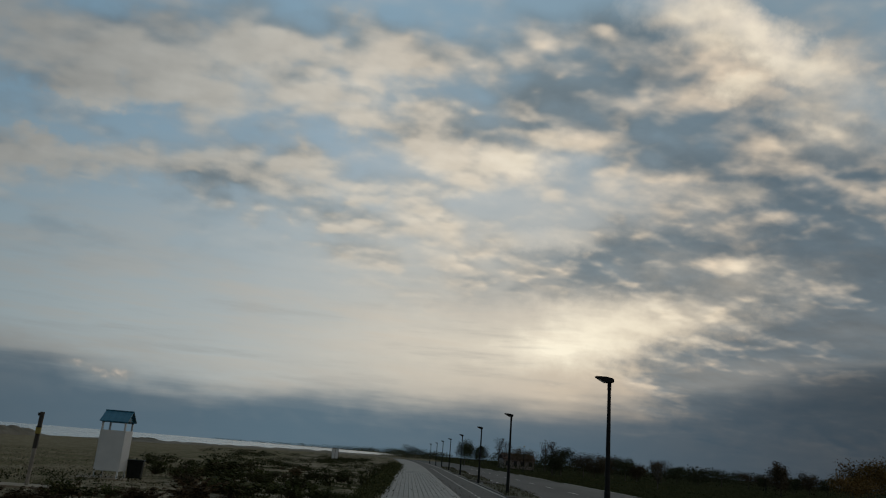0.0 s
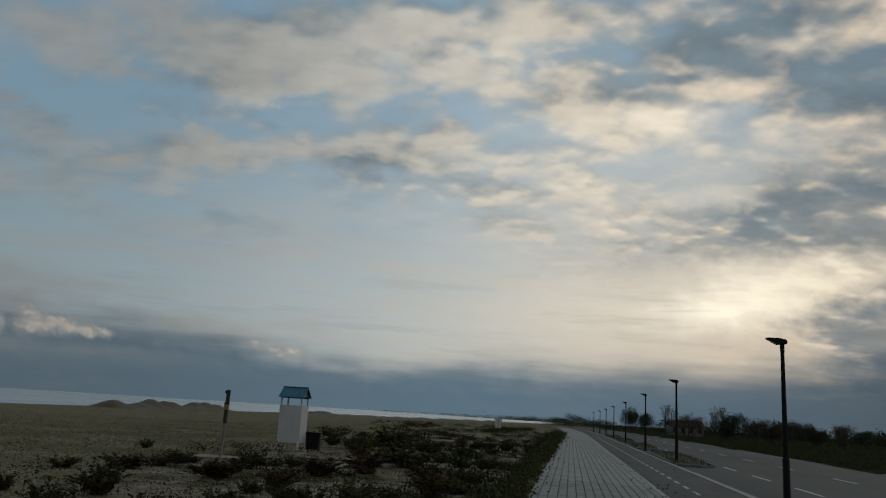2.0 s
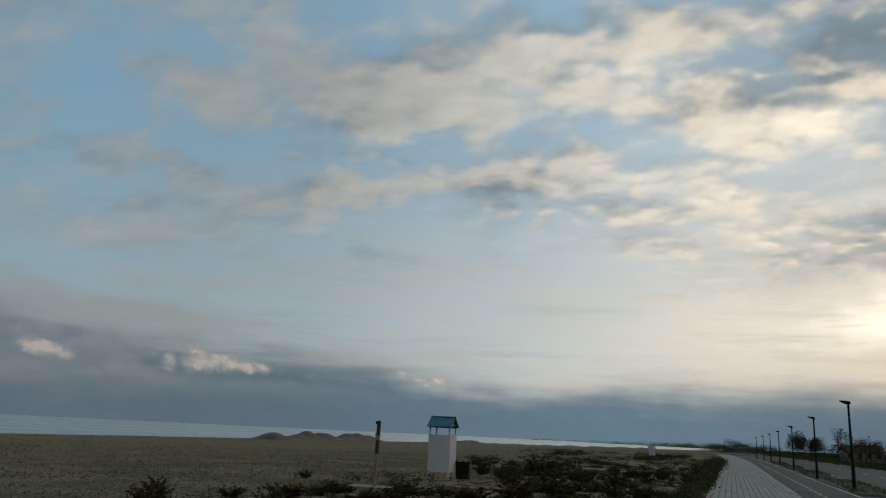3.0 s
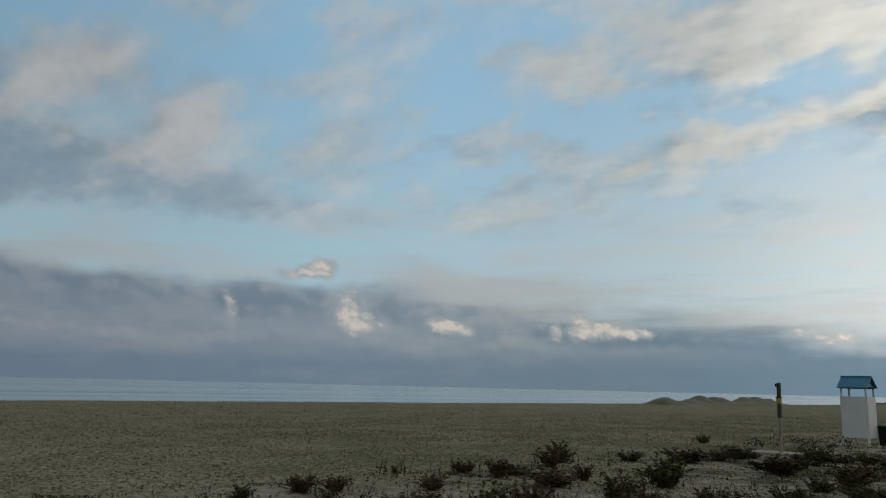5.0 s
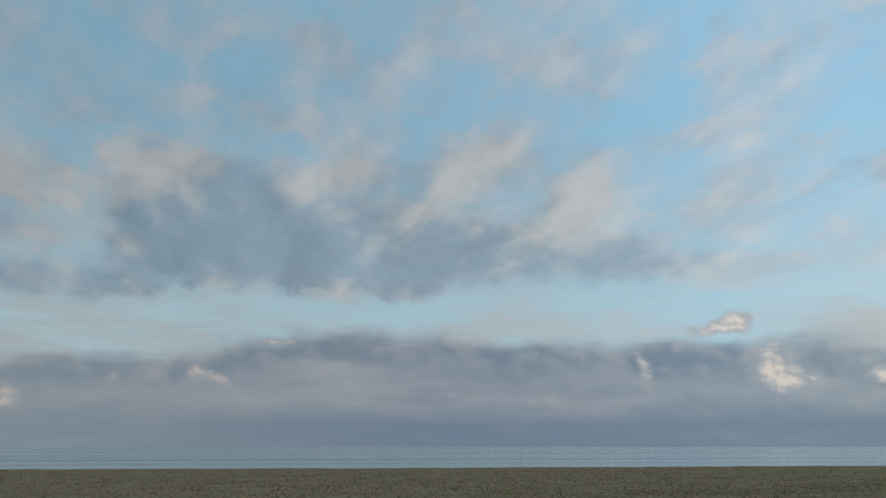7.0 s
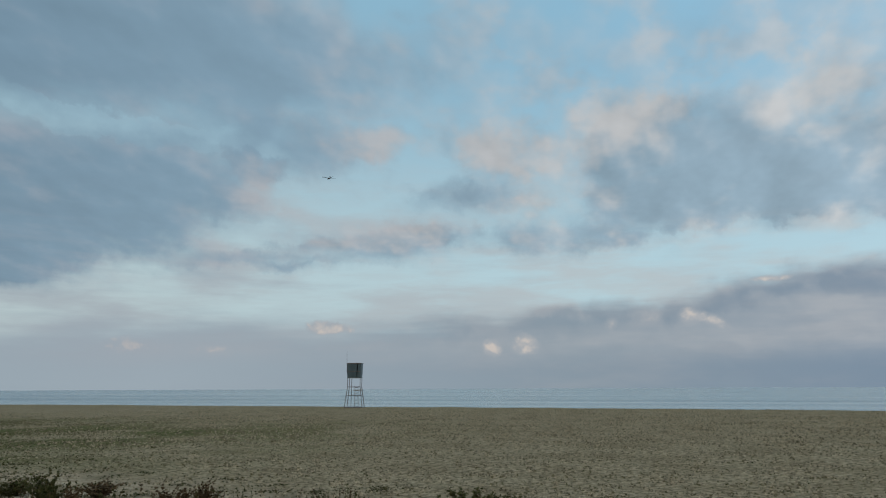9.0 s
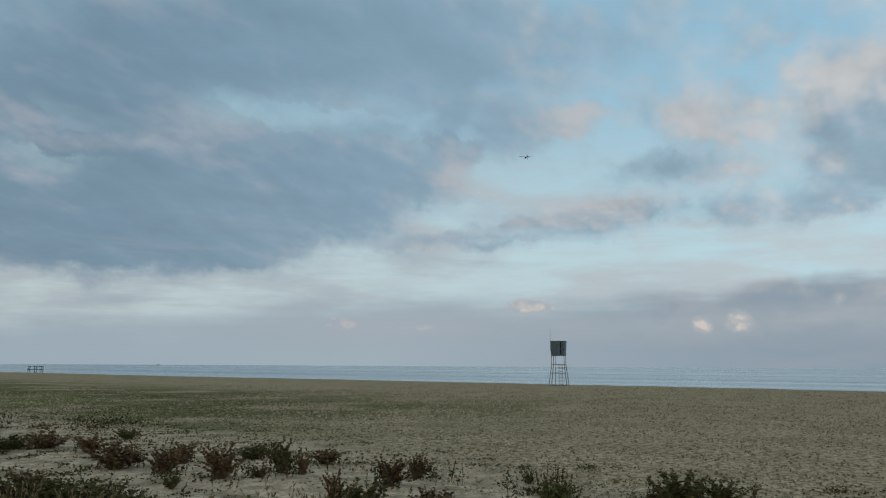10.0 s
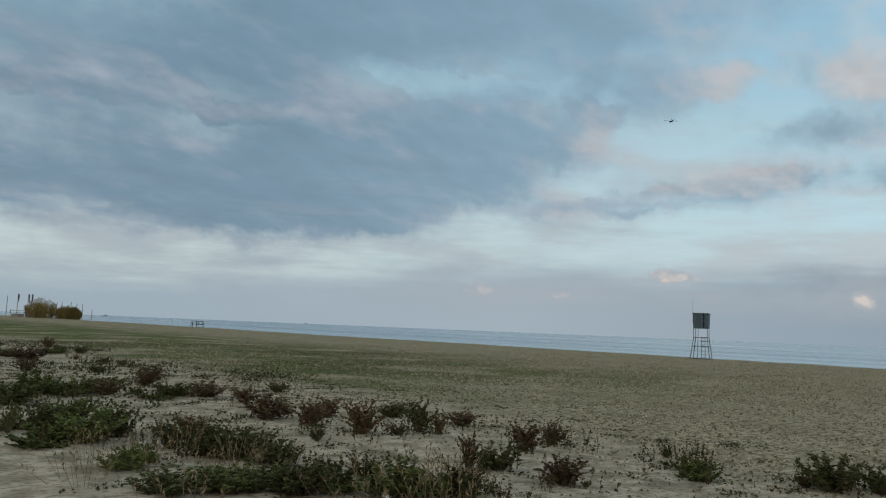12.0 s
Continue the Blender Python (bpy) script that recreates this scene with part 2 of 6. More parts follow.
for args in ((93.6, 12, 5.2, 0.9, -3, 0.8), (94.2, 17, 2.7, 2, -4, 0.8), (94.4, 13.1, 5.8, 1.3, 4, 0.9), (94.9, 17.7, 5.1, 1.4, 6, 0.8),
             (98, 11.6, 4.8, 0.8, 4, 0.8), (99.8, 15.4, 3.8, 1.5, -2, 0.9), (100.6, 13.4, 3.3, 1.7, 6, 0.8), (104.6, 11.4, 3.8, 1.1, -1, 0.9),
             (110.2, 11, 3.9, 0.9, 0, 0.8), (113.6, 14.1, 2.3, 0.6, -2, 0.6), (114.1, 14.1, 2.8, 1, 2, 0.8), (114.7, 10.9, 2.7, 0.5, -2, 0.7),
             (119, 10.3, 3.1, 0.5, 2, 0.7), (120.5, 9.5, 3.8, 0.4, -1, 0.8), (121.2, 24, 4.9, 1.8, -2, 0.7)):
    thick = stroke(thick, SOFT_V, *args)
for args in ((124.8, 8.9, 4.7, 0.4, 3, 0.7), (126.1, 17.3, 3.1, 1.3, 0, 0.6), (126.6, 17.4, 3.2, 1.2, 6, 0.6), (126.8, 8.7, 3.8, 0.4, 0, 0.6),
             (129.2, 22.3, 7.1, 2.2, 1, 1), (135.4, 15.1, 4.2, 1.7, 3, 0.7), (136.1, 11, 4.6, 1.4, 10, 0.9), (139.2, 24.3, 9.5, 1.5, 4, 1),
             (141.4, 13.1, 6, 2.2, 4, 0.9), (146.4, 11.1, 7.2, 1.9, 5, 0.6), (147.6, 20.9, 8.7, 1.8, 7, 1), (148.6, 8.7, 8.5, 1.6, 3, 1.5),
             (151.2, 11.5, 6, 2.4, 5, 1), (160, 9.2, 12, 1.9, 3, 0.9), (164.4, 18.2, 8.8, 1.8, -1, 0.9)):
    thick = stroke(thick, SOFT_V, *args)
for args in ((167.6, 9.5, 5.3, 2.2, 7, 0.8),):
    thick = stroke(thick, SOFT_V, *args)
# bright breaks round the hidden sun
glow = 0.0
for args in ((-28.5, 23.7, 2.1, 1.5, -7, 0.5), (-25, 29.2, 2.8, 1, -30, 0.8), (-22.9, 12.6, 3.3, 1.2, 12, 0.8), (-22.4, 19.2, 1.7, 0.5, -3, 0.4),
             (-21.8, 26.8, 1.2, 0.5, 4, 0.7), (-19.4, 31.3, 3, 1.1, -14, 0.7), (-14.4, 10.9, 4.4, 2, 12, 0.75),
             (-11.5, 8.3, 4.2, 0.9, 6, 0.5), (-8.9, 16, 3, 0.5, 2, 0.4), (-7.9, 8.5, 9.3, 1.4, 3, 0.3), (-6.4, 22.6, 2.7, 0.9, 1, 0.35),
             (-1.3, 18.6, 10.9, 5, -7, 0.18)):
    glow = stroke(glow, SOFT_V, *args)

# small heaped clouds in the bank
puff = 0.0
for args in ((41.0, 4.1, 0.5, 0.45, 0, 0.8), (39.4, 4.7, 0.5, 0.7, 0, 0.9), (38.1, 4.4, 0.7, 0.5, -10, 1.0), (36.6, 4.2, 0.7, 0.45, -10, 0.9), (35.0, 4.0, 0.7, 0.3, 0, 0.9), (59.9, 8.1, 1.1, 0.35, 8, 0.8), (58.3, 8.4, 0.6, 0.5, 0, 1.2),
             (55.8, 4.6, 0.8, 0.6, -10, 0.95), (56.6, 5.9, 1.2, 1.0, 0, 0.55), (53.8, 4.4, 0.6, 0.4, 0, 0.4), (49.5, 4.6, 0.7, 0.4, 0, 0.9), (48.4, 4.3, 0.9, 0.35, -5, 0.9), (22.3, 3.7, 1.0, 0.35, 0, 0.6), (24.5, 4.2, 0.9, 0.3, 0, 0.45)):
    puff = stroke(puff, PUFF_V, *args)
for args in ((64.9, 5.2, 0.4, 1.0, 21, 0.6), (123.7, 4.5, 0.8, 0.32, -8, 1.1), (122.4, 4.3, 0.7, 0.22, -4, 0.7), (111.3, 3, 0.45, 0.42, 0, 0.95), (108.7, 3.1, 0.7, 0.42, 0, 0.95), (97.0, 5.0, 0.5, 0.45, 0, 0.7), (95.5, 4.5, 0.8, 0.3, -25, 0.6),
             (99.8, 5.0, 0.5, 0.35, 0, 0.5), (102.6, 4.6, 0.4, 0.3, 0, 0.4), (131.5, 2.6, 1.0, 0.3, 0, 0.5), (136.6, 3.0, 1.3, 0.4, 0, 0.7), (91.6, 7.3, 0.9, 0.14, 4, 0.8)):
    puff = stroke(puff, PUFF_V, *args)

# colours along the bearing
HIGH = w_ramp(U, ((turn_u(-20), (0.16, 0.24, 0.30)), (turn_u(25), (0.235, 0.38, 0.50)), (turn_u(50), (0.255, 0.47, 0.65)), (turn_u(105), (0.235, 0.46, 0.62)), (turn_u(150), (0.26, 0.46, 0.58))))
LOW = w_ramp(U, ((turn_u(-20), (0.64, 0.46, 0.30)), (turn_u(2), (0.585, 0.51, 0.415)), (turn_u(16), (0.495, 0.51, 0.49)), (turn_u(32), (0.43, 0.51, 0.535)), (turn_u(60), (0.38, 0.56, 0.64)), (turn_u(105), (0.485, 0.655, 0.71)), (turn_u(155), (0.545, 0.62, 0.61))))
LIT = w_ramp(U, ((turn_u(-20), (0.72, 0.56, 0.41)), (turn_u(18), (0.535, 0.487, 0.425)), (turn_u(38), (0.465, 0.452, 0.425)), (turn_u(60), (0.505, 0.485, 0.475)), (turn_u(105), (0.505, 0.48, 0.475)), (turn_u(150), (0.34, 0.36, 0.41))))
SHADE = w_ramp(U, ((turn_u(-25), (0.105, 0.140, 0.168)), (turn_u(10), (0.21, 0.245, 0.262)), (turn_u(50), (0.30, 0.365, 0.425)), (turn_u(105), (0.272, 0.367, 0.445)), (turn_u(128), (0.235, 0.34, 0.43)), (turn_u(155), (0.17, 0.255, 0.335))))
BANK = w_ramp(U, ((turn_u(-36), (0.014, 0.028, 0.042)), (turn_u(-25), (0.026, 0.050, 0.074)), (turn_u(-10), (0.058, 0.10, 0.138)), (turn_u(10), (0.085, 0.142, 0.188)), (turn_u(45), (0.138, 0.192, 0.242)), (turn_u(80), (0.166, 0.217, 0.29)), (turn_u(105), (0.242, 0.292, 0.345)), (turn_u(135), (0.348, 0.397, 0.445)), (turn_u(165), (0.335, 0.395, 0.445))))
GAIN = w_curve(U, ((0.0, 1.0), (turn_u(-5), 1.0), (turn_u(20), 0.76), (turn_u(38), 0.554), (turn_u(55), 0.501), (turn_u(75), 0.414), (turn_u(105), 0.354), (turn_u(125), 0.342), (1.0, 0.33)))

nishita = w_node("ShaderNodeTexSky", sky_type="NISHITA", sun_disc=False)
nishita.sun_elevation, nishita.sun_rotation = radians(9), radians(14)
nishita.dust_density = 2.0
streak_map = w_node("ShaderNodeMapping")
w_set(streak_map.inputs[0], direction)
streak_map.inputs["Scale"].default_value = (1, 1, 5)
STREAK = w_noise(streak_map.outputs[0], 5.0, 5.0, 0.55)
clear = w_mix(w_step(EL, 4.0, 26.0), LOW, HIGH)
wisp = wm("MULTIPLY", wm("MULTIPLY", w_step(STREAK, 0.44, 0.68), w_step(EL, 20.0, 9.0)), 0.6)
clear = w_mix(wisp, clear, w_mix(0.12, LIT, SHADE))
clear = w_mix(0.1, clear, w_vec("MINIMUM", nishita.outputs[0], (0.6, 0.6, 0.6)))
turb = wm("ADD", wm("MULTIPLY", SHEET, 1.7), wm("ADD", wm("MULTIPLY", wm("MULTIPLY", RIPPLE, CRISP), 1.0), wm("MULTIPLY", CELL, 0.9)))
# one great dark sheet with a clean lower edge
SHEET_EDGE = wm("MULTIPLY", w_curve(U, ((0.0, 1.0), (turn_u(96), 1.0), (turn_u(114), 0.70), (turn_u(121), 0.54), (turn_u(127), 0.385), (turn_u(131), 0.25), (turn_u(135), 0.195), (turn_u(139), 0.155), (turn_u(146), 0.137),
                                        (turn_u(153), 0.127), (turn_u(162), 0.123), (1.0, 0.123))), 50.0)
over = wm("ADD", wm("SUBTRACT", EL, SHEET_EDGE), wm("ADD", wm("MULTIPLY", RIPPLE, 3.0), wm("MULTIPLY", SHEET, 4.0)))
thick = wm("MULTIPLY_ADD", w_step(over, -0.3, 3.0), 0.66, thick)
# heavy cloud is uneven: broken by billows and by level bands
level_map = w_node("ShaderNodeMapping")
w_set(level_map.inputs[0], direction)
level_map.inputs["Scale"].default_value = (1, 1, 3.2)
LEVEL = wm("SUBTRACT", w_noise(level_map.outputs[0], 6.5, 5.0, 0.52), 0.5)
BILLOW = wm("SUBTRACT", w_noise(FLAT_FINE, 7.5, 5.0, 0.52), 0.5)
PATCHY = w_curve(U, ((0.0, 1.0), (turn_u(112), 1.0), (turn_u(130), 0.5), (1.0, 0.45)))
uneven = wm("ADD", 0.92, wm("MULTIPLY", wm("ADD", wm("MULTIPLY", LEVEL, 1.5), wm("MULTIPLY", BILLOW, 1.3)), PATCHY))
broken = wm("ADD", 0.95, wm("ADD", wm("MULTIPLY", LEVEL, 1.2), wm("MULTIPLY", BILLOW, 2.4)))
light = wm("MULTIPLY", light, wm("MAXIMUM", broken, 0.15))
light = wm("DIVIDE", light, wm("ADD", 1.0, wm("MULTIPLY", wm("MAXIMUM", light, 0.0), 0.5)))
thick = wm("MULTIPLY", thick, wm("MAXIMUM", uneven, 0.1))
thick = wm("DIVIDE", thick, wm("ADD", 1.0, wm("MULTIPLY", thick, 0.45)))
BASE = w_curve(U, ((0.0, 0.72), (turn_u(-5), 0.72), (turn_u(12), 0.62), (turn_u(25), 0.55), (turn_u(50), 0.6), (turn_u(80), 0.66), (turn_u(120), 0.64), (1.0, 0.6)))
FLOOR = wm("MULTIPLY", w_curve(U, ((0.0, 0.35), (turn_u(10), 0.55), (turn_u(30), 0.60), (turn_u(50), 0.47), (turn_u(90), 0.46), (turn_u(112), 0.38), (turn_u(125), 0.30), (1.0, 0.28))), 20.0)
mass = wm("ADD", wm("ADD", light, thick), wm("SUBTRACT", BASE, 0.5))
cover = w_step(wm("ADD", mass, turb), -0.15, w_ramp(U, ((turn_u(12), (1.0, 1.0, 1.0)), (turn_u(35), (1.12, 1.12, 1.12)), (turn_u(110), (1.1, 1.1, 1.1)), (turn_u(130), (1.0, 1.0, 1.0)))))
cover = wm("MULTIPLY", cover, w_step(wm("SUBTRACT", wm("MULTIPLY_ADD", LEVEL, 6.0, EL), FLOOR), 0.0, 4.0))
cover = wm("MAXIMUM", cover, w_step(wm("ADD", thick, wm("MULTIPLY", turb, 0.6)), 0.15, 0.9))
cells = wm("ADD", wm("MULTIPLY", BILLOW, 1.0), wm("MULTIPLY", SHEET, 0.9))
THIN = w_curve(U, ((0.0, 0.0), (turn_u(12), 0.15), (turn_u(35), 0.7), (turn_u(75), 0.75), (turn_u(110), 0.6), (turn_u(130), 0.2), (1.0, 0.1)))
cover = wm("MAXIMUM", cover, wm("MULTIPLY", wm("MULTIPLY", w_step(cells, -0.10, 0.17), THIN), w_step(EL, 9.0, 16.0)))
MOTTLE = w_curve(U, ((0.0, 1.0), (turn_u(12), 1.0), (turn_u(30), 0.75), (turn_u(110), 0.6), (turn_u(128), 0.3), (1.0, 0.22)))
tone = wm("SUBTRACT", wm("ADD", wm("ADD", wm("MULTIPLY_ADD", cells, MOTTLE, 0.60), FORM), wm("MULTIPLY", light, 0.45)), wm("ADD", wm("MULTIPLY", thick, 0.70), wm("MULTIPLY", SHEET, 0.6)))
tone = wm("ADD", tone, wm("ADD", wm("MULTIPLY", CELL, 0.7), wm("MULTIPLY", CELL_LIT, 1.0)))
cloud = w_mix(w_step(tone, -0.1, 1.05), SHADE, LIT)
cloud = w_vec("SCALE", cloud, wm("ADD", 1.0, wm("ADD", wm("MULTIPLY", wm("MULTIPLY", RIPPLE, CRISP), 0.45), wm("MULTIPLY", wm("MULTIPLY", FORM, PATCHY), 0.35))))
OPAQUE = w_curve(U, ((0.0, 0.94), (turn_u(12), 0.92), (turn_u(35), 0.90), (turn_u(75), 0.90), (turn_u(112), 0.92), (1.0, 0.94)))
sky = w_mix(wm("MULTIPLY", cover, OPAQUE), clear, cloud)
shine = wm("MULTIPLY", glow, wm("ADD", 0.95, wm("MULTIPLY", FORM, 0.8)), clamp=True)
shine = wm("MULTIPLY", shine, wm("SUBTRACT", 1.0, wm("MULTIPLY", thick, 0.9, clamp=True)))
sky = w_mix(shine, sky, (0.98, 0.73, 0.46), "SCREEN")

# thin level streaks in the pale air over the bank
thin_map = w_node("ShaderNodeMapping")
w_set(thin_map.inputs[0], direction)
thin_map.inputs["Scale"].default_value = (1, 1, 11)
THREAD = wm("SUBTRACT", w_noise(thin_map.outputs[0], 6.0, 6.0, 0.6), 0.5)
THREADS = w_curve(U, ((0.0, 0.0), (turn_u(-14), 0.1), (turn_u(-4), 1.0), (turn_u(25), 1.0), (turn_u(50), 0.5), (turn_u(100), 0.5), (1.0, 0.7)))
thread = wm("MULTIPLY", w_step(EL, 15.0, 7.0), THREADS)
sky = w_mix(wm("MULTIPLY", w_step(THREAD, -0.02, 0.24), wm("MULTIPLY", thread, 0.42)), sky, w_mix(0.45, SHADE, LIT))
sky = w_mix(wm("MULTIPLY", w_step(THREAD, 0.02, -0.2), wm("MULTIPLY", thread, 0.4)), sky, LIT)

# bank of low cloud over the horizon
EDGE = wm("MULTIPLY", w_curve(U, ((0.0, 1.0), (turn_u(-26), 0.86), (turn_u(-19), 0.66), (turn_u(-12), 0.58), (turn_u(-5), 0.52), (turn_u(10), 0.47), (turn_u(20), 0.46), (turn_u(28), 0.54), (turn_u(36), 0.60), (turn_u(46), 0.67), (turn_u(56), 0.76),
                                  (turn_u(70), 0.77), (turn_u(86), 0.86), (turn_u(97), 0.71), (turn_u(108), 0.62), (turn_u(118), 0.57), (turn_u(136), 0.55), (turn_u(153), 0.40), (1.0, 0.36))), 10.0)
edge_map = w_node("ShaderNodeMapping")
w_set(edge_map.inputs[0], direction)
edge_map.inputs["Scale"].default_value = (1, 1, 2.6)
shelf_map = w_node("ShaderNodeMapping")
w_set(shelf_map.inputs[0], direction)
shelf_map.inputs["Scale"].default_value = (1, 1, 9)
SHELF = wm("SUBTRACT", w_noise(shelf_map.outputs[0], 6.0, 4.0, 0.5), 0.5)
LAYERED = w_curve(U, ((0.0, 0.7), (turn_u(15), 0.8), (turn_u(40), 0.9), (turn_u(60), 0.35), (turn_u(100), 0.4), (turn_u(120), 0.8), (1.0, 0.8)))
rough_edge = wm("ADD", wm("MULTIPLY", wm("SUBTRACT", w_noise(edge_map.outputs[0], 9.0, 5.0, 0.5), 0.5), 2.0), wm("MULTIPLY", wm("MULTIPLY", SHELF, LAYERED), 2.8))
heap_at = w_vec("ADD", w_vec("MULTIPLY", direction, (1, 1, 1.5)), w_vec("SCALE", w_vec("SUBTRACT", w_noise(direction, 22.0, 4.0, 0.55, 1), (0.5, 0.5, 0.5)), 0.05))
HEAP = wm("ADD", w_cells(heap_at, 13.0, 0.9), wm("MULTIPLY", w_cells(heap_at, 36.0, 0.9), 0.5))
up_at = w_vec("ADD", heap_at, (0.004, 0.006, 0.012))
HEAP_LIT = wm("SUBTRACT", HEAP, wm("ADD", w_cells(up_at, 13.0, 0.9), wm("MULTIPLY", w_cells(up_at, 36.0, 0.9), 0.5)))
HEAPED = w_curve(U, ((0.0, 0.3), (turn_u(10), 0.35), (turn_u(35), 0.6), (turn_u(50), 1.0), (turn_u(90), 1.0), (turn_u(112), 0.7), (turn_u(125), 0.3), (1.0, 0.2)))
depth = wm("ADD", wm("SUBTRACT", wm("ADD", EDGE, rough_edge), EL), wm("MULTIPLY", wm("MULTIPLY", HEAP, HEAPED), 1.2))
bank = w_step(depth, -0.35, w_ramp(U, ((turn_u(-10), (3.4, 3.4, 3.4)), (turn_u(12), (2.6, 2.6, 2.6)), (turn_u(34), (2.0, 2.0, 2.0)), (turn_u(52), (1.3, 1.3, 1.3)), (turn_u(108), (1.1, 1.1, 1.1)), (turn_u(118), (2.5, 2.5, 2.5)))))
band = wm("MULTIPLY", w_step(EL, 1.2, 3.5), w_step(depth, 1.4, 3.4))
pink = wm("MULTIPLY", wm("MULTIPLY", band, wm("MULTIPLY_ADD", w_step(STREAK, 0.36, 0.66), 0.5, 0.5)), 0.45)
BANDS = w_curve(U, ((0.0, 0.12), (turn_u(10), 0.15), (turn_u(32), 0.6), (turn_u(60), 1.0), (1.0, 1.0)))
bank_colour = w_mix(wm("MULTIPLY", pink, BANDS), BANK, LIT)
bank_colour = w_mix(wm("MULTIPLY", wm("MULTIPLY", w_step(STREAK, 0.5, 0.75), 0.12), BANDS), bank_colour, LIT)
rim = wm("MULTIPLY", wm("SUBTRACT", 1.0, w_step(depth, 0.2, 1.6)), w_step(STREAK, 0.3, 0.6))
bank_colour = w_mix(wm("MULTIPLY", rim, 0.4), bank_colour, LIT)
pale_top = w_curve(U, ((0.0, 0.0), (turn_u(-10), 0.1), (turn_u(15), 0.4), (turn_u(30), 0.9), (turn_u(50), 0.8), (turn_u(62), 0.3), (turn_u(100), 0.15), (1.0, 0.15)))
bank_colour = w_mix(wm("MULTIPLY", wm("MULTIPLY", w_step(wm("ADD", EL, wm("MULTIPLY", HEAP, 3.0)), 2.8, 7.0), pale_top), 0.5), bank_colour, w_mix(0.35, LIT, SHADE))
crest = wm("MULTIPLY", wm("MULTIPLY", w_step(HEAP_LIT, -0.1, 0.28), HEAPED), wm("MULTIPLY_ADD", w_step(depth, 3.6, 0.0), 0.42, 0.03))
bank_colour = w_mix(crest, bank_colour, LIT)
hollow = wm("MULTIPLY", wm("MULTIPLY", w_step(HEAP_LIT, 0.1, -0.25), HEAPED), wm("MULTIPLY", w_step(EL, 1.0, 3.0), 0.12))
bank_colour = w_mix(hollow, bank_colour, w_vec("SCALE", BANK, 0.8))
VEIL = w_curve(U, ((0.0, 0.1), (turn_u(8), 0.3), (turn_u(22), 0.55), (turn_u(36), 0.75), (turn_u(48), 0.7), (turn_u(62), 0.2), (turn_u(110), 0.1), (turn_u(125), 0.3), (1.0, 0.3)))
veil = wm("MULTIPLY", wm("MULTIPLY", w_step(depth, -3.0, 0.2), VEIL), w_step(STREAK, 0.25, 0.6))
sky = w_mix(veil, sky, w_mix(0.28, LIT, BANK))
sky = w_mix(wm("MULTIPLY", bank, 0.95), sky, bank_colour)
swell = wm("SUBTRACT", w_noise(direction, 60.0, 4.0, 0.55), 0.5)
heads = wm("ADD", w_cells(heap_at, 60.0, 0.8), wm("MULTIPLY", w_cells(heap_at, 120.0, 0.8), 0.4))
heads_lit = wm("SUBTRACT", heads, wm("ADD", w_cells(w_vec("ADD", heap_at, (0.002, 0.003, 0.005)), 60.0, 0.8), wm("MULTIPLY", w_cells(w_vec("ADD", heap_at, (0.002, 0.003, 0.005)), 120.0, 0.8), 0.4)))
body = wm("MULTIPLY", puff, wm("ADD", 1.0, wm("ADD", wm("MULTIPLY", swell, 0.9), wm("MULTIPLY", heads, 0.9))))
sunny = w_mix(0.42, LIT, (0.84, 0.66, 0.53))
puff_colour = w_mix(w_step(wm("ADD", wm("MULTIPLY", heads_lit, 0.8), body), 0.2, 1.15), w_mix(0.62, BANK, LIT), sunny)
sky = w_mix(wm("MULTIPLY", w_step(body, 0.05, 0.55), 0.92), sky, puff_colour)
sky = w_vec("MULTIPLY", w_vec("SCALE", sky, wm("MULTIPLY", GAIN, 4.25)), (0.95, 1.0, 1.02))
bg = w_node("ShaderNodeBackground")
w_set(bg.inputs[0], sky)
bg.inputs[1].default_value = 1.0
out = w_node("ShaderNodeOutputWorld")
w_set(out.inputs[0], bg.outputs[0])

sun = new("sun", bpy.data.lights.new("sun", "SUN"))
sun.data.energy, sun.data.angle, sun.data.color = 0.5, radians(16), (1.0, 0.92, 0.82)
sun.matrix_world = look((30, 100, 20), (0, 0, 0))

# ---- materials ----
MATS = {}


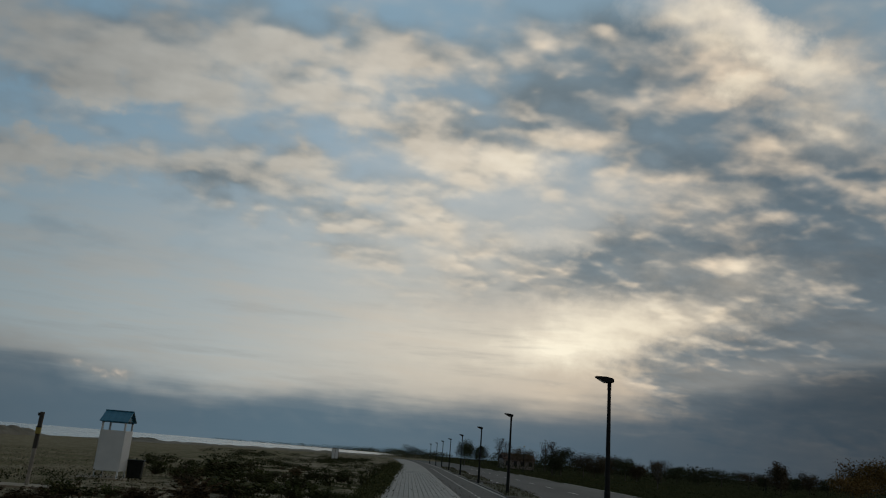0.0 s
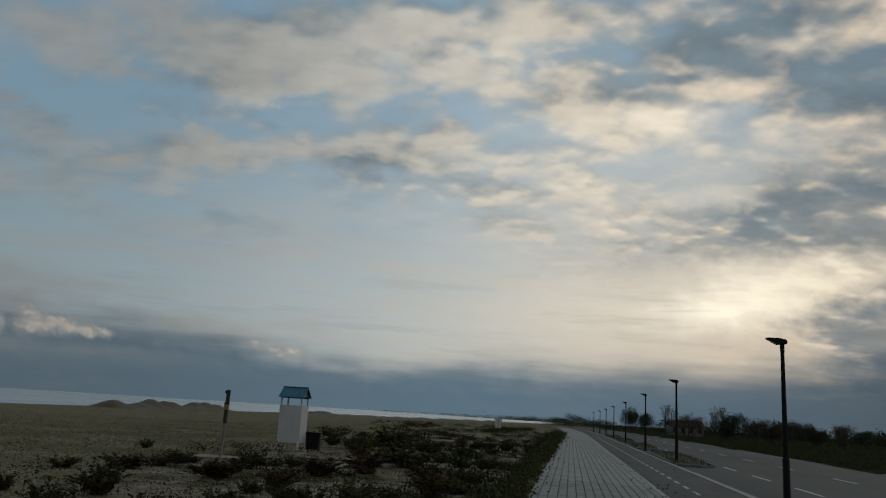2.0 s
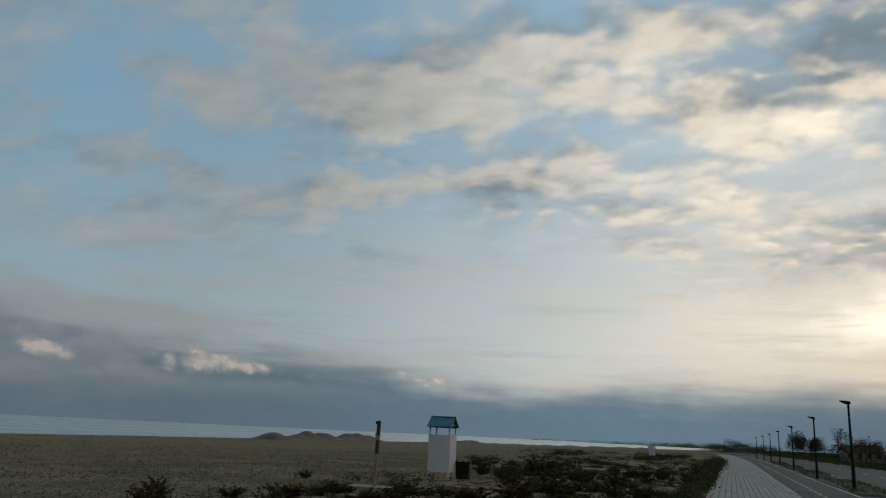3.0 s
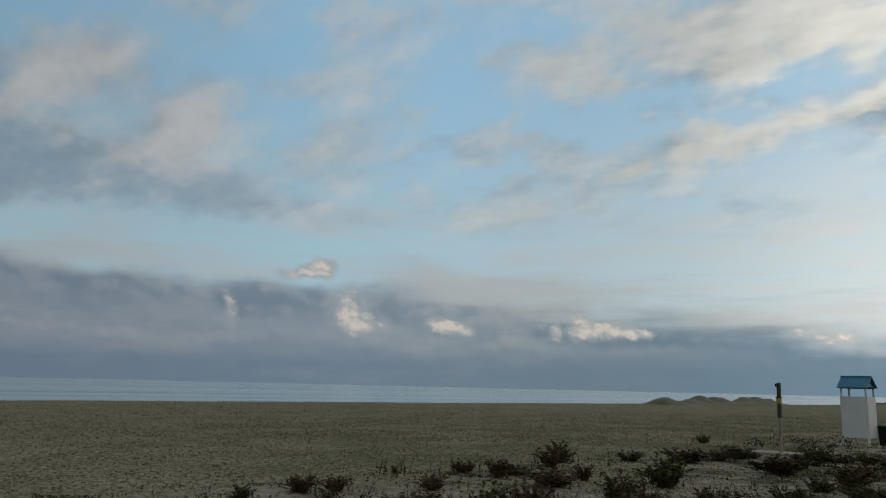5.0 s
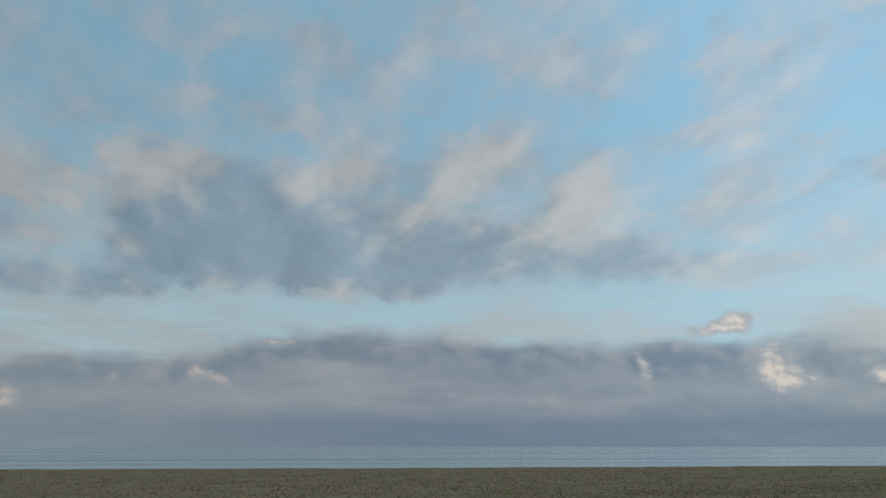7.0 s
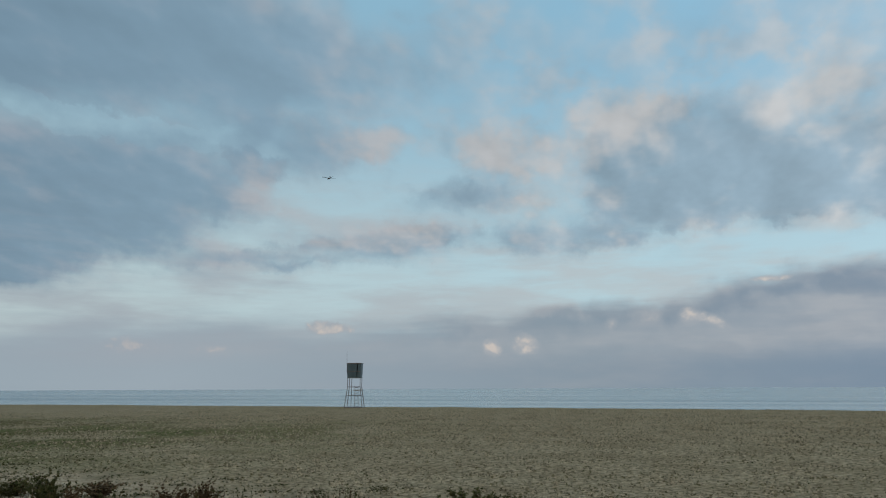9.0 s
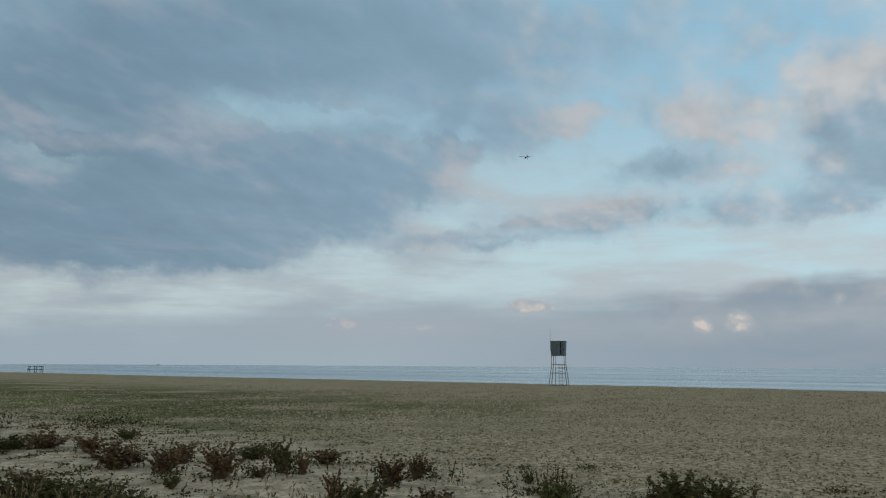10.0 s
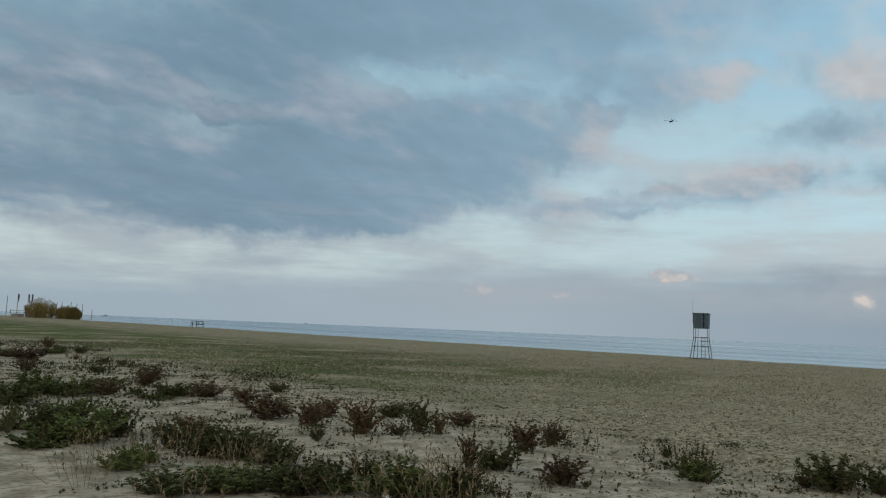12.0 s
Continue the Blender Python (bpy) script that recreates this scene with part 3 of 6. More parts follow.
def mat(name, a, b, scale=4.0, rough=0.8, bump=0.2, fine=40.0, metal=0.0, vary=0.0, spread=(0.35, 0.65), bump_dist=0.01, stretch=(1, 1, 1)):
    """Two colours mixed by coarse and fine grain, with relief. vary: differences from piece to piece."""
    if name in MATS:
        return MATS[name]
    m = bpy.data.materials.new(name)
    m.use_nodes = True
    nt = m.node_tree
    p = nt.nodes["Principled BSDF"]
    tc = nt.nodes.new("ShaderNodeTexCoord")
    mp = nt.nodes.new("ShaderNodeMapping")
    mp.inputs["Scale"].default_value = stretch
    nt.links.new(tc.outputs["Object"], mp.inputs[0])
    n1 = nt.nodes.new("ShaderNodeTexNoise")
    n1.inputs["Scale"].default_value, n1.inputs["Detail"].default_value = scale, 6
    n2 = nt.nodes.new("ShaderNodeTexNoise")
    n2.inputs["Scale"].default_value, n2.inputs["Detail"].default_value = fine, 4
    for n in (n1, n2):
        nt.links.new(mp.outputs[0], n.inputs["Vector"])
    add = nt.nodes.new("ShaderNodeMath")
    add.operation = "MULTIPLY_ADD"
    add.inputs[1].default_value = 0.5
    nt.links.new(n2.outputs[0], add.inputs[0])
    half = nt.nodes.new("ShaderNodeMath")
    half.operation = "MULTIPLY"
    half.inputs[1].default_value = 0.5
    nt.links.new(n1.outputs[0], half.inputs[0])
    nt.links.new(half.outputs[0], add.inputs[2])
    mr = nt.nodes.new("ShaderNodeMapRange")
    mr.inputs["From Min"].default_value, mr.inputs["From Max"].default_value = spread
    nt.links.new(add.outputs[0], mr.inputs["Value"])
    mix = nt.nodes.new("ShaderNodeMix")
    mix.data_type = "RGBA"
    mix.inputs[6].default_value, mix.inputs[7].default_value = (*a, 1), (*b, 1)
    nt.links.new(mr.outputs[0], mix.inputs[0])
    col = mix.outputs[2]
    if vary:
        oi = nt.nodes.new("ShaderNodeObjectInfo")
        hs = nt.nodes.new("ShaderNodeHueSaturation")
        vr = nt.nodes.new("ShaderNodeMapRange")
        vr.inputs["To Min"].default_value, vr.inputs["To Max"].default_value = 1 - vary, 1 + vary
        nt.links.new(oi.outputs["Random"], vr.inputs["Value"])
        nt.links.new(vr.outputs[0], hs.inputs["Value"])
        nt.links.new(col, hs.inputs["Color"])
        col = hs.outputs[0]
    nt.links.new(col, p.inputs["Base Color"])
    p.inputs["Roughness"].default_value, p.inputs["Metallic"].default_value = rough, metal
    if bump:
        bp = nt.nodes.new("ShaderNodeBump")
        bp.inputs["Strength"].default_value, bp.inputs["Distance"].default_value = bump, bump_dist
        nt.links.new(add.outputs[0], bp.inputs["Height"])
        nt.links.new(bp.outputs[0], p.inputs["Normal"])
    MATS[name] = m
    return m


PAVER = mat("concrete_paver", (0.200, 0.197, 0.185), (0.310, 0.306, 0.285), 1.5, 0.85, 0.3, 60, vary=0.13)
JOINT = mat("sandy_joint", (0.10, 0.096, 0.085), (0.16, 0.152, 0.133), 5, 0.95)
ASPHALT = mat("grey_asphalt", (0.066, 0.066, 0.065), (0.112, 0.110, 0.105), 0.7, 0.85, 0.4, 90)
ROADTOP = mat("worn_road_surface", (0.052, 0.055, 0.055), (0.098, 0.100, 0.099), 0.25, 0.85, 0.3, 70, stretch=(1, 0.25, 1))
for m in (ROADTOP, ASPHALT, PAVER):
    m.node_tree.nodes["Principled BSDF"].inputs["Specular IOR Level"].default_value = 0.1
LINE = mat("worn_white_paint", (0.22, 0.22, 0.21), (0.52, 0.52, 0.50), 5, 0.7, 0.1)
KERB = mat("concrete_kerb", (0.22, 0.21, 0.19), (0.34, 0.33, 0.30), 3, 0.85)
POLE = mat("black_painted_steel", (0.007, 0.007, 0.008), (0.013, 0.013, 0.013), 8, 0.6, 0.05)
WHITE = mat("white_painted_panel", (0.43, 0.44, 0.44), (0.54, 0.545, 0.54), 2, 0.6, 0.08)
BLUE = mat("blue_painted_tin", (0.015, 0.095, 0.155), (0.024, 0.145, 0.225), 3, 0.5, 0.08)
OLDWOOD = mat("weathered_post_wood", (0.10, 0.085, 0.07), (0.30, 0.27, 0.23), 6, 0.85, 0.5, 30, stretch=(3, 3, 0.4))
BINPLASTIC = mat("dark_bin_plastic", (0.006, 0.008, 0.007), (0.014, 0.016, 0.015), 5, 0.7)
POLE.node_tree.nodes["Principled BSDF"].inputs["Specular IOR Level"].default_value = 0.15
BINPLASTIC.node_tree.nodes["Principled BSDF"].inputs["Specular IOR Level"].default_value = 0.12
RUST = mat("rusty_grey_steel", (0.055, 0.045, 0.042), (0.11, 0.10, 0.095), 7, 0.7)
GREENPANEL = mat("grey_green_board", (0.026, 0.048, 0.060), (0.048, 0.080, 0.098), 3, 0.6)
SLAB = mat("sandy_concrete", (0.16, 0.13, 0.09), (0.27, 0.225, 0.16), 4, 0.9)
BARK = mat("bark", (0.035, 0.028, 0.022), (0.07, 0.058, 0.045), 6, 0.9, 0.5)


def link_mesh(name, bm, material, parent=None, label="", smooth=False):
    me = bpy.data.meshes.new(name)
    bm.to_mesh(me)
    bm.free()
    for m in material if isinstance(material, (list, tuple)) else (material,):
        me.materials.append(m)
    if smooth:
        for p in me.polygons:
            p.use_smooth = True
    ob = new(name, me)
    if parent:
        ob.parent = parent
    if label:
        ob["label"] = label
    return ob


def part(name, bm, material, parent, label="", smooth=False):
    return link_mesh(name, bm, material, parent, label, smooth)


def empty(name, m=None):
    ob = new(name)
    if m is not None:
        ob.matrix_world = m
    return ob


def box(bm, x0, x1, y0, y1, z0, z1, bevel=0.0):
    r = bmesh.ops.create_cube(bm, size=1, matrix=Matrix.Translation(((x0 + x1) / 2, (y0 + y1) / 2, (z0 + z1) / 2)) @ Matrix.Diagonal((x1 - x0, y1 - y0, z1 - z0, 1)))
    if bevel:
        es = {e for v in r["verts"] for e in v.link_edges}
        bmesh.ops.bevel(bm, geom=list(es), offset=bevel, segments=2, affect="EDGES", profile=0.5)


def bar(bm, a, b, r, r2=None, n=8):
    a, b = Vector(a), Vector(b)
    d = b - a
    m = Matrix.Translation((a + b) / 2) @ d.to_track_quat("Z", "Y").to_matrix().to_4x4()
    bmesh.ops.create_cone(bm, cap_ends=True, segments=n, radius1=r, radius2=r if r2 is None else r2, depth=d.length, matrix=m)


def made_box(*a, **k):
    bm = bmesh.new()
    box(bm, *a, **k)
    return bm


def made_bar(*a, **k):
    bm = bmesh.new()
    bar(bm, *a, **k)
    return bm


# ---- lie of the land ----
def lean(y):
    """Sideways run of the promenade: straight, a little to the left, then bending away."""
    return -0.024 * y - (0.0 if y < 100 else 0.0002 * (y - 100) ** 2)


def shore(y):
    if y < 200:
        return -66.5 + 0.8 * math.sin(y / 23) + 0.5 * math.sin(y / 9 + 1)
    if y < 450:
        return -66.5 + (y - 200) * 0.17
    if y < 900:
        return -22
    return -22 - (y - 900) * 0.25


def land(x, y):
    s = x - shore(y)
    z = 0.0
    if s < 0:
        z = -0.1 + max(-1.5, 0.05 * s)
    elif s < 6:
        z = -0.1 * ((6 - s) / 6) ** 1.5
    u = x - lean(y)
    if u < -1.1 and s > 0:
        k = min(1, (-1.1 - u) / 1.5)
        z += k * (0.06 * noise.noise((x * 0.25, y * 0.25, 0)) + 0.03 * noise.noise((x * 1.1, y * 1.1, 3)))
    if -1.1 <= u <= 16.4 and -60 < y < 260:
        z = -0.08
    if u > 16.4:
        z += 0.12 * noise.noise((x * 0.1, y * 0.1, 9)) * min(1, (u - 16.4) / 6)
    return z


def span(*pieces):
    out = []
    for a, b, step in pieces:
        n = max(1, round((b - a) / step))
        out += [a + (b - a) * i / n for i in range(n)]
    return out + [pieces[-1][1]]


def sand_material():
    m = bpy.data.materials.new("beach_sand")
    m.use_nodes = True
    nt = m.node_tree
    p = nt.nodes["Principled BSDF"]
    p.inputs["Roughness"].default_value = 0.95
    p.inputs["Specular IOR Level"].default_value = 0.0
    geo = nt.nodes.new("ShaderNodeNewGeometry")

    def tex(scale, detail=6, stretch=(1, 1, 1)):
        mp = nt.nodes.new("ShaderNodeMapping")
        mp.inputs["Scale"].default_value = stretch
        nt.links.new(geo.outputs["Position"], mp.inputs[0])
        n = nt.nodes.new("ShaderNodeTexNoise")
        n.inputs["Scale"].default_value, n.inputs["Detail"].default_value = scale, detail
        nt.links.new(mp.outputs[0], n.inputs["Vector"])
        return n.outputs[0]

    def rng(v, lo, hi, a=0.0, b=1.0):
        n = nt.nodes.new("ShaderNodeMapRange")
        n.interpolation_type = "SMOOTHSTEP"
        for k, x in (("From Min", lo), ("From Max", hi), ("To Min", a), ("To Max", b)):
            n.inputs[k].default_value = x
        nt.links.new(v, n.inputs["Value"])
        return n.outputs[0]

    def mul(a, b, op="MULTIPLY"):
        n = nt.nodes.new("ShaderNodeMath")
        n.operation = op
        for s, v in zip(n.inputs, (a, b)):
            if isinstance(v, float):
                s.default_value = v
            else:
                nt.links.new(v, s)
        return n.outputs[0]

    def mix(f, a, b):
        n = nt.nodes.new("ShaderNodeMix")
        n.data_type = "RGBA"
        nt.links.new(f, n.inputs[0]) if not isinstance(f, float) else None
        for s, v in ((n.inputs[6], a), (n.inputs[7], b)):
            if isinstance(v, tuple):
                s.default_value = (*v, 1)
            else:
                nt.links.new(v, s)
        return n.outputs[2]

    sp = nt.nodes.new("ShaderNodeSeparateXYZ")
    nt.links.new(geo.outputs["Position"], sp.inputs[0])
    wob = mul(tex(0.12, 4), 14.0)
    x_w = mul(sp.outputs[0], wob, "ADD")
    # pale bare sand near the promenade, pebbly beach beyond
    pale = mul(rng(x_w, -5.5, -2.0), rng(mul(sp.outputs[0], mul(sp.outputs[1], 0.12), "ADD"), -7.0, -4.0), "MAXIMUM")
    clods = rng(tex(7.0, 3), 0.40, 0.60)
    pebbles = rng(tex(26.0, 3), 0.36, 0.64)
    # clod and pebble speckle, with the shade of small bumps put into its colour
    gravel = mix(mul(mul(clods, 0.6), mul(pebbles, 0.4), "ADD"), (0.088, 0.076, 0.048), (0.322, 0.276, 0.192))
    gravel = mix(rng(tex(0.5, 6), 0.40, 0.66, 0.0, 0.4), gravel, (0.115, 0.094, 0.058))
    green = mul(rng(tex(0.22, 5), 0.34, 0.54), rng(x_w, -33.0, -14.0))
    green = mul(green, rng(sp.outputs[1], -8.0, -24.0))
    gravel = mix(mul(green, 0.9), gravel, mix(rng(tex(6.0, 4), 0.4, 0.6), (0.030, 0.045, 0.014), (0.098, 0.110, 0.046)))
    olive = mul(mul(rng(tex(0.3, 5), 0.38, 0.60), rng(x_w, -34.0, -12.0)), rng(sp.outputs[1], 1.0, 12.0))
    gravel = mix(mul(olive, 0.55), gravel, (0.075, 0.078, 0.036))
    bare = mix(rng(tex(3.0, 8), 0.35, 0.65), (0.205, 0.173, 0.125), (0.335, 0.288, 0.214))
    bare = mix(rng(tex(14.0, 4), 0.46, 0.66, 0.0, 0.6), bare, (0.11, 0.086, 0.052))
    bare = mix(rng(tex(1.1, 6), 0.50, 0.66, 0.0, 0.6), bare, (0.085, 0.076, 0.052))
    soil = mix(rng(tex(2.2, 7), 0.38, 0.62), (0.032, 0.036, 0.016), (0.095, 0.088, 0.050))
    bare = mix(mul(rng(sp.outputs[1], 4.0, 16.0), rng(tex(0.35, 6), 0.44, 0.60)), bare, soil)
    sand = mix(pale, gravel, bare)
    wet = rng(sp.outputs[2], -0.05, -0.10)
    sand = mix(wet, sand, (0.10, 0.09, 0.075))
    grass = mix(rng(tex(0.6, 6), 0.38, 0.62), (0.017, 0.022, 0.009), (0.043, 0.041, 0.021))
    inland = rng(sp.outputs[0], 2.0, 6.0)
    nt.links.new(mix(inland, sand, grass), p.inputs["Base Color"])
    bp = nt.nodes.new("ShaderNodeBump")
    bp.inputs["Strength"].default_value, bp.inputs["Distance"].default_value = 0.9, 0.06
    nt.links.new(mul(tex(5.0, 8), tex(1.3, 4), "ADD"), bp.inputs["Height"])
    nt.links.new(bp.outputs[0], p.inputs["Normal"])
    return m


def build_ground():
    xs = span((-4200, -900, 300), (-900, -120, 60), (-120, -84, 6), (-84, -52, 2), (-52, -22, 2), (-22, -10, 1.0), (-10, 0, 0.5), (0, 17, 0.85), (17, 60, 4), (60, 400, 25), (400, 4200, 400))
    ys = span((-4200, -800, 400), (-800, -200, 50), (-200, -40, 6), (-40, -16, 2), (-16, 60, 1.0), (60, 140, 3), (140, 480, 12), (480, 1000, 60), (1000, 4200, 200))
    verts = [(x, y, land(x, y)) for y in ys for x in xs]
    w = len(xs)
    faces = [(j * w + i, j * w + i + 1, (j + 1) * w + i + 1, (j + 1) * w + i) for j in range(len(ys) - 1) for i in range(w - 1)]
    me = bpy.data.meshes.new("ground")
    me.from_pydata(verts, [], faces)
    me.materials.append(sand_material())
    for p in me.polygons:
        p.use_smooth = True
    tagged(new("ground", me), "pebbly sand beach with weedy strip and grass verge", "ground", kind="structure")


build_ground()


def sea_material():
    m = bpy.data.materials.new("calm_sea")
    m.use_nodes = True
    nt = m.node_tree
    p = nt.nodes["Principled BSDF"]
    p.inputs["Roughness"].default_value = 0.25
    p.inputs["IOR"].default_value = 1.5
    geo = nt.nodes.new("ShaderNodeNewGeometry")
    mp = nt.nodes.new("ShaderNodeMapping")
    mp.inputs["Scale"].default_value = (1.0, 0.2, 1)
    nt.links.new(geo.outputs["Position"], mp.inputs[0])
    hs = []
    for sc, d in ((0.09, 3), (0.6, 5)):
        n = nt.nodes.new("ShaderNodeTexNoise")
        n.inputs["Scale"].default_value, n.inputs["Detail"].default_value = sc, d
        nt.links.new(mp.outputs[0], n.inputs["Vector"])
        hs.append(n.outputs[0])
    # pale bands: the sky's sheen on calm slicks, painted into the base colour
    slick_sheen = nt.nodes.new("ShaderNodeTexNoise")
    slick_sheen.inputs["Scale"].default_value, slick_sheen.inputs["Detail"].default_value = 0.05, 6
    sm = nt.nodes.new("ShaderNodeMapping")
    sm.inputs["Scale"].default_value = (1.0, 0.06, 1)
    nt.links.new(geo.outputs["Position"], sm.inputs[0])
    nt.links.new(sm.outputs[0], slick_sheen.inputs["Vector"])
    sr = nt.nodes.new("ShaderNodeMapRange")
    sr.inputs["From Min"].default_value, sr.inputs["From Max"].default_value = 0.38, 0.64
    nt.links.new(slick_sheen.outputs[0], sr.inputs["Value"])
    sc = nt.nodes.new("ShaderNodeMix")
    sc.data_type = "RGBA"
    sc.inputs[6].default_value, sc.inputs[7].default_value = (0.135, 0.19, 0.217, 1), (0.335, 0.395, 0.417, 1)
    nt.links.new(sr.outputs[0], sc.inputs[0])
    nt.links.new(sc.outputs[2], p.inputs["Base Color"])
    ad = nt.nodes.new("ShaderNodeMath")
    ad.operation = "MULTIPLY_ADD"
    ad.inputs[1].default_value = 3.0
    nt.links.new(hs[0], ad.inputs[0])
    nt.links.new(hs[1], ad.inputs[2])
    bp = nt.nodes.new("ShaderNodeBump")
    bp.inputs["Strength"].default_value, bp.inputs["Distance"].default_value = 1.0, 0.6
    nt.links.new(ad.outputs[0], bp.inputs["Height"])
    nt.links.new(bp.outputs[0], p.inputs["Normal"])
    return m


bm = bmesh.new()
bmesh.ops.create_grid(bm, x_segments=20, y_segments=40, size=1, matrix=Matrix.Translation((-2300, 0, -0.1)) @ Matrix.Diagonal((2280, 4600, 1, 1)))
tagged(link_mesh("water", bm, sea_material()), "calm blue-grey sea with low ripples", "sea", kind="structure")


def strip(name, u0, u1, z, y0, y1, material, step=3.0, thick=0.06):
    """A paved band that follows the promenade."""
    bm = bmesh.new()
    n = max(1, round((y1 - y0) / step))
    rows = []
    for i in range(n + 1):
        y = y0 + (y1 - y0) * i / n
        c = lean(y)
        rows.append([bm.verts.new(v) for v in ((u0 + c, y, z - thick), (u0 + c, y, z), (u1 + c, y, z), (u1 + c, y, z - thick))])
    for a, b in zip(rows, rows[1:]):
        for k in range(3):
            bm.faces.new((a[k], b[k], b[k + 1], a[k + 1]))
    bm.faces.new(rows[0])
    bm.faces.new(rows[-1][::-1])
    bmesh.ops.recalc_face_normals(bm, faces=bm.faces)
    return link_mesh(name, bm, material)


pavement = tagged(strip("pavement", -0.9, 2.3, -0.03, -20, 230, JOINT), "grey concrete paver promenade with dark joints", "pavement", kind="structure")
tagged(strip("bike_path", 2.42, 4.7, -0.02, -20, 230, ASPHALT), "grey asphalt cycle path beside the promenade", "cycle path", kind="structure")
road = tagged(strip("road", 4.86, 16.2, -0.05, -40, 250, ROADTOP), "pale worn road with painted white lines", "road", kind="structure")
tagged(strip("kerb_inner", 2.3, 2.42, 0.0, -20, 230, KERB, thick=0.1), "low concrete kerb between pavers and cycle path", "kerb", kind="structure")
tagged(strip("kerb_outer", 4.7, 4.86, -0.005, -20, 230, KERB, thick=0.1), "low concrete kerb between cycle path and road", "kerb", kind="structure")
tagged(strip("kerb_far", 16.2, 16.36, -0.035, -40, 250, KERB, thick=0.08), "concrete kerb along the grass verge", "kerb", kind="structure")


# painted dashes
def dashes(name, u, z, y0, y1, length, gap, width, label, skew=0.0):
    y = y0
    first = None
    while y < y1:
        x = u + lean(y)
        if first is None:
            bm = made_box(-width / 2, width / 2, 0, length, 0, 0.004)
            first = link_mesh(name, bm, LINE)
            first.matrix_world = pose(x, y, z, 0, 0, 1.4 + skew)
            tagged(first, label, "road marking", name + " row")
        else:
            copy_thing(first, pose(x, y, z, 0, 0, 1.4 + skew))
        y += length + gap


dashes("cycle_path_dash", 3.38, -0.02, 12, 110, 1.0, 1.0, 0.1, "short white painted dash on the cycle path")
dashes("parking_dash", 7.4, -0.05, 13, 120, 3.0, 3.2, 0.12, "worn white painted dash on the road")
dashes("lane_dash", 11.2, -0.05, 16, 140, 3.0, 6.0, 0.12, "white painted lane dash on the road")
tagged(strip("edge_line", 4.98, 5.08, -0.046, 15, 34, mat("faded_line_paint", (0.075, 0.074, 0.07), (0.19, 0.187, 0.18), 2.5, 0.8, 0.1), thick=0.01), "worn white edge line along the road", "road marking", kind="structure")

# planted islands between the parking bays
ISLAND_GRASS = mat("rough_island_grass", (0.03, 0.035, 0.014), (0.075, 0.065, 0.03), 3, 0.95, 0.8, 25, bump_dist=0.04)


def island(y0, y1):
    top = empty("planted_island", pose(0, 0, 0))
    tagged(top, "low kerbed traffic island with rough dark grass", "traffic island", "islands along the road")
    bm = bmesh.new()
    out = []
    for (u, y) in ((4.9, y0), (6.0, y0), (6.8, y0 + 1.2), (6.8, y1 - 1.2), (6.0, y1), (4.9, y1)):
        out.append((u + lean(y), y))
    low = [bm.verts.new((x, y, -0.06)) for x, y in out]
    high = [bm.verts.new((x, y, 0.06)) for x, y in out]
    n = len(out)
    for i in range(n):
        bm.faces.new((low[i], low[(i + 1) % n], high[(i + 1) % n], high[i]))
    bm.faces.new(high)
    part("kerb", bm, JOINT, top)
    bm = bmesh.new()
    cx, cy = sum(p[0] for p in out) / n, sum(p[1] for p in out) / n
    rnd = random.Random(int(y0))
    ring = [bm.verts.new((cx + (x - cx) * 0.9, cy + (y - cy) * 0.96, 0.064)) for x, y in out]
    mid = [bm.verts.new((cx + (x - cx) * 0.55, cy + (y - cy) * 0.7, 0.13 + 0.05 * rnd.random())) for x, y in out]
    for i in range(n):
        bm.faces.new((ring[i], ring[(i + 1) % n], mid[(i + 1) % n], mid[i]))
    bm.faces.new(mid)
    part("turf", bm, ISLAND_GRASS, top)
    verts, faces = [], []
    for _ in range(1500):
        x, y = cx + rnd.uniform(-0.85, 0.85), rnd.uniform(y0 + 0.4, y1 - 0.4)
        h, a = rnd.uniform(0.05, 0.2), rnd.uniform(0, 6.28)
        k = len(verts)
        dx, dy = 0.02 * math.cos(a), 0.02 * math.sin(a)
        verts += [(x - dx, y - dy, 0.05), (x + dx, y + dy, 0.05), (x + dy * 2, y - dx * 2, 0.1 + h)]
        faces.append((k, k + 1, k + 2))
    me = bpy.data.meshes.new("grass_blades")
    me.from_pydata(verts, [], faces)
    me.materials.append(ISLAND_GRASS)
    g = new("grass_blades", me)
    g.parent = top
    return top


for y0, y1 in ((38.3, 54.5), (62, 76), (84, 98), (106, 120)):
    island(y0, y1)


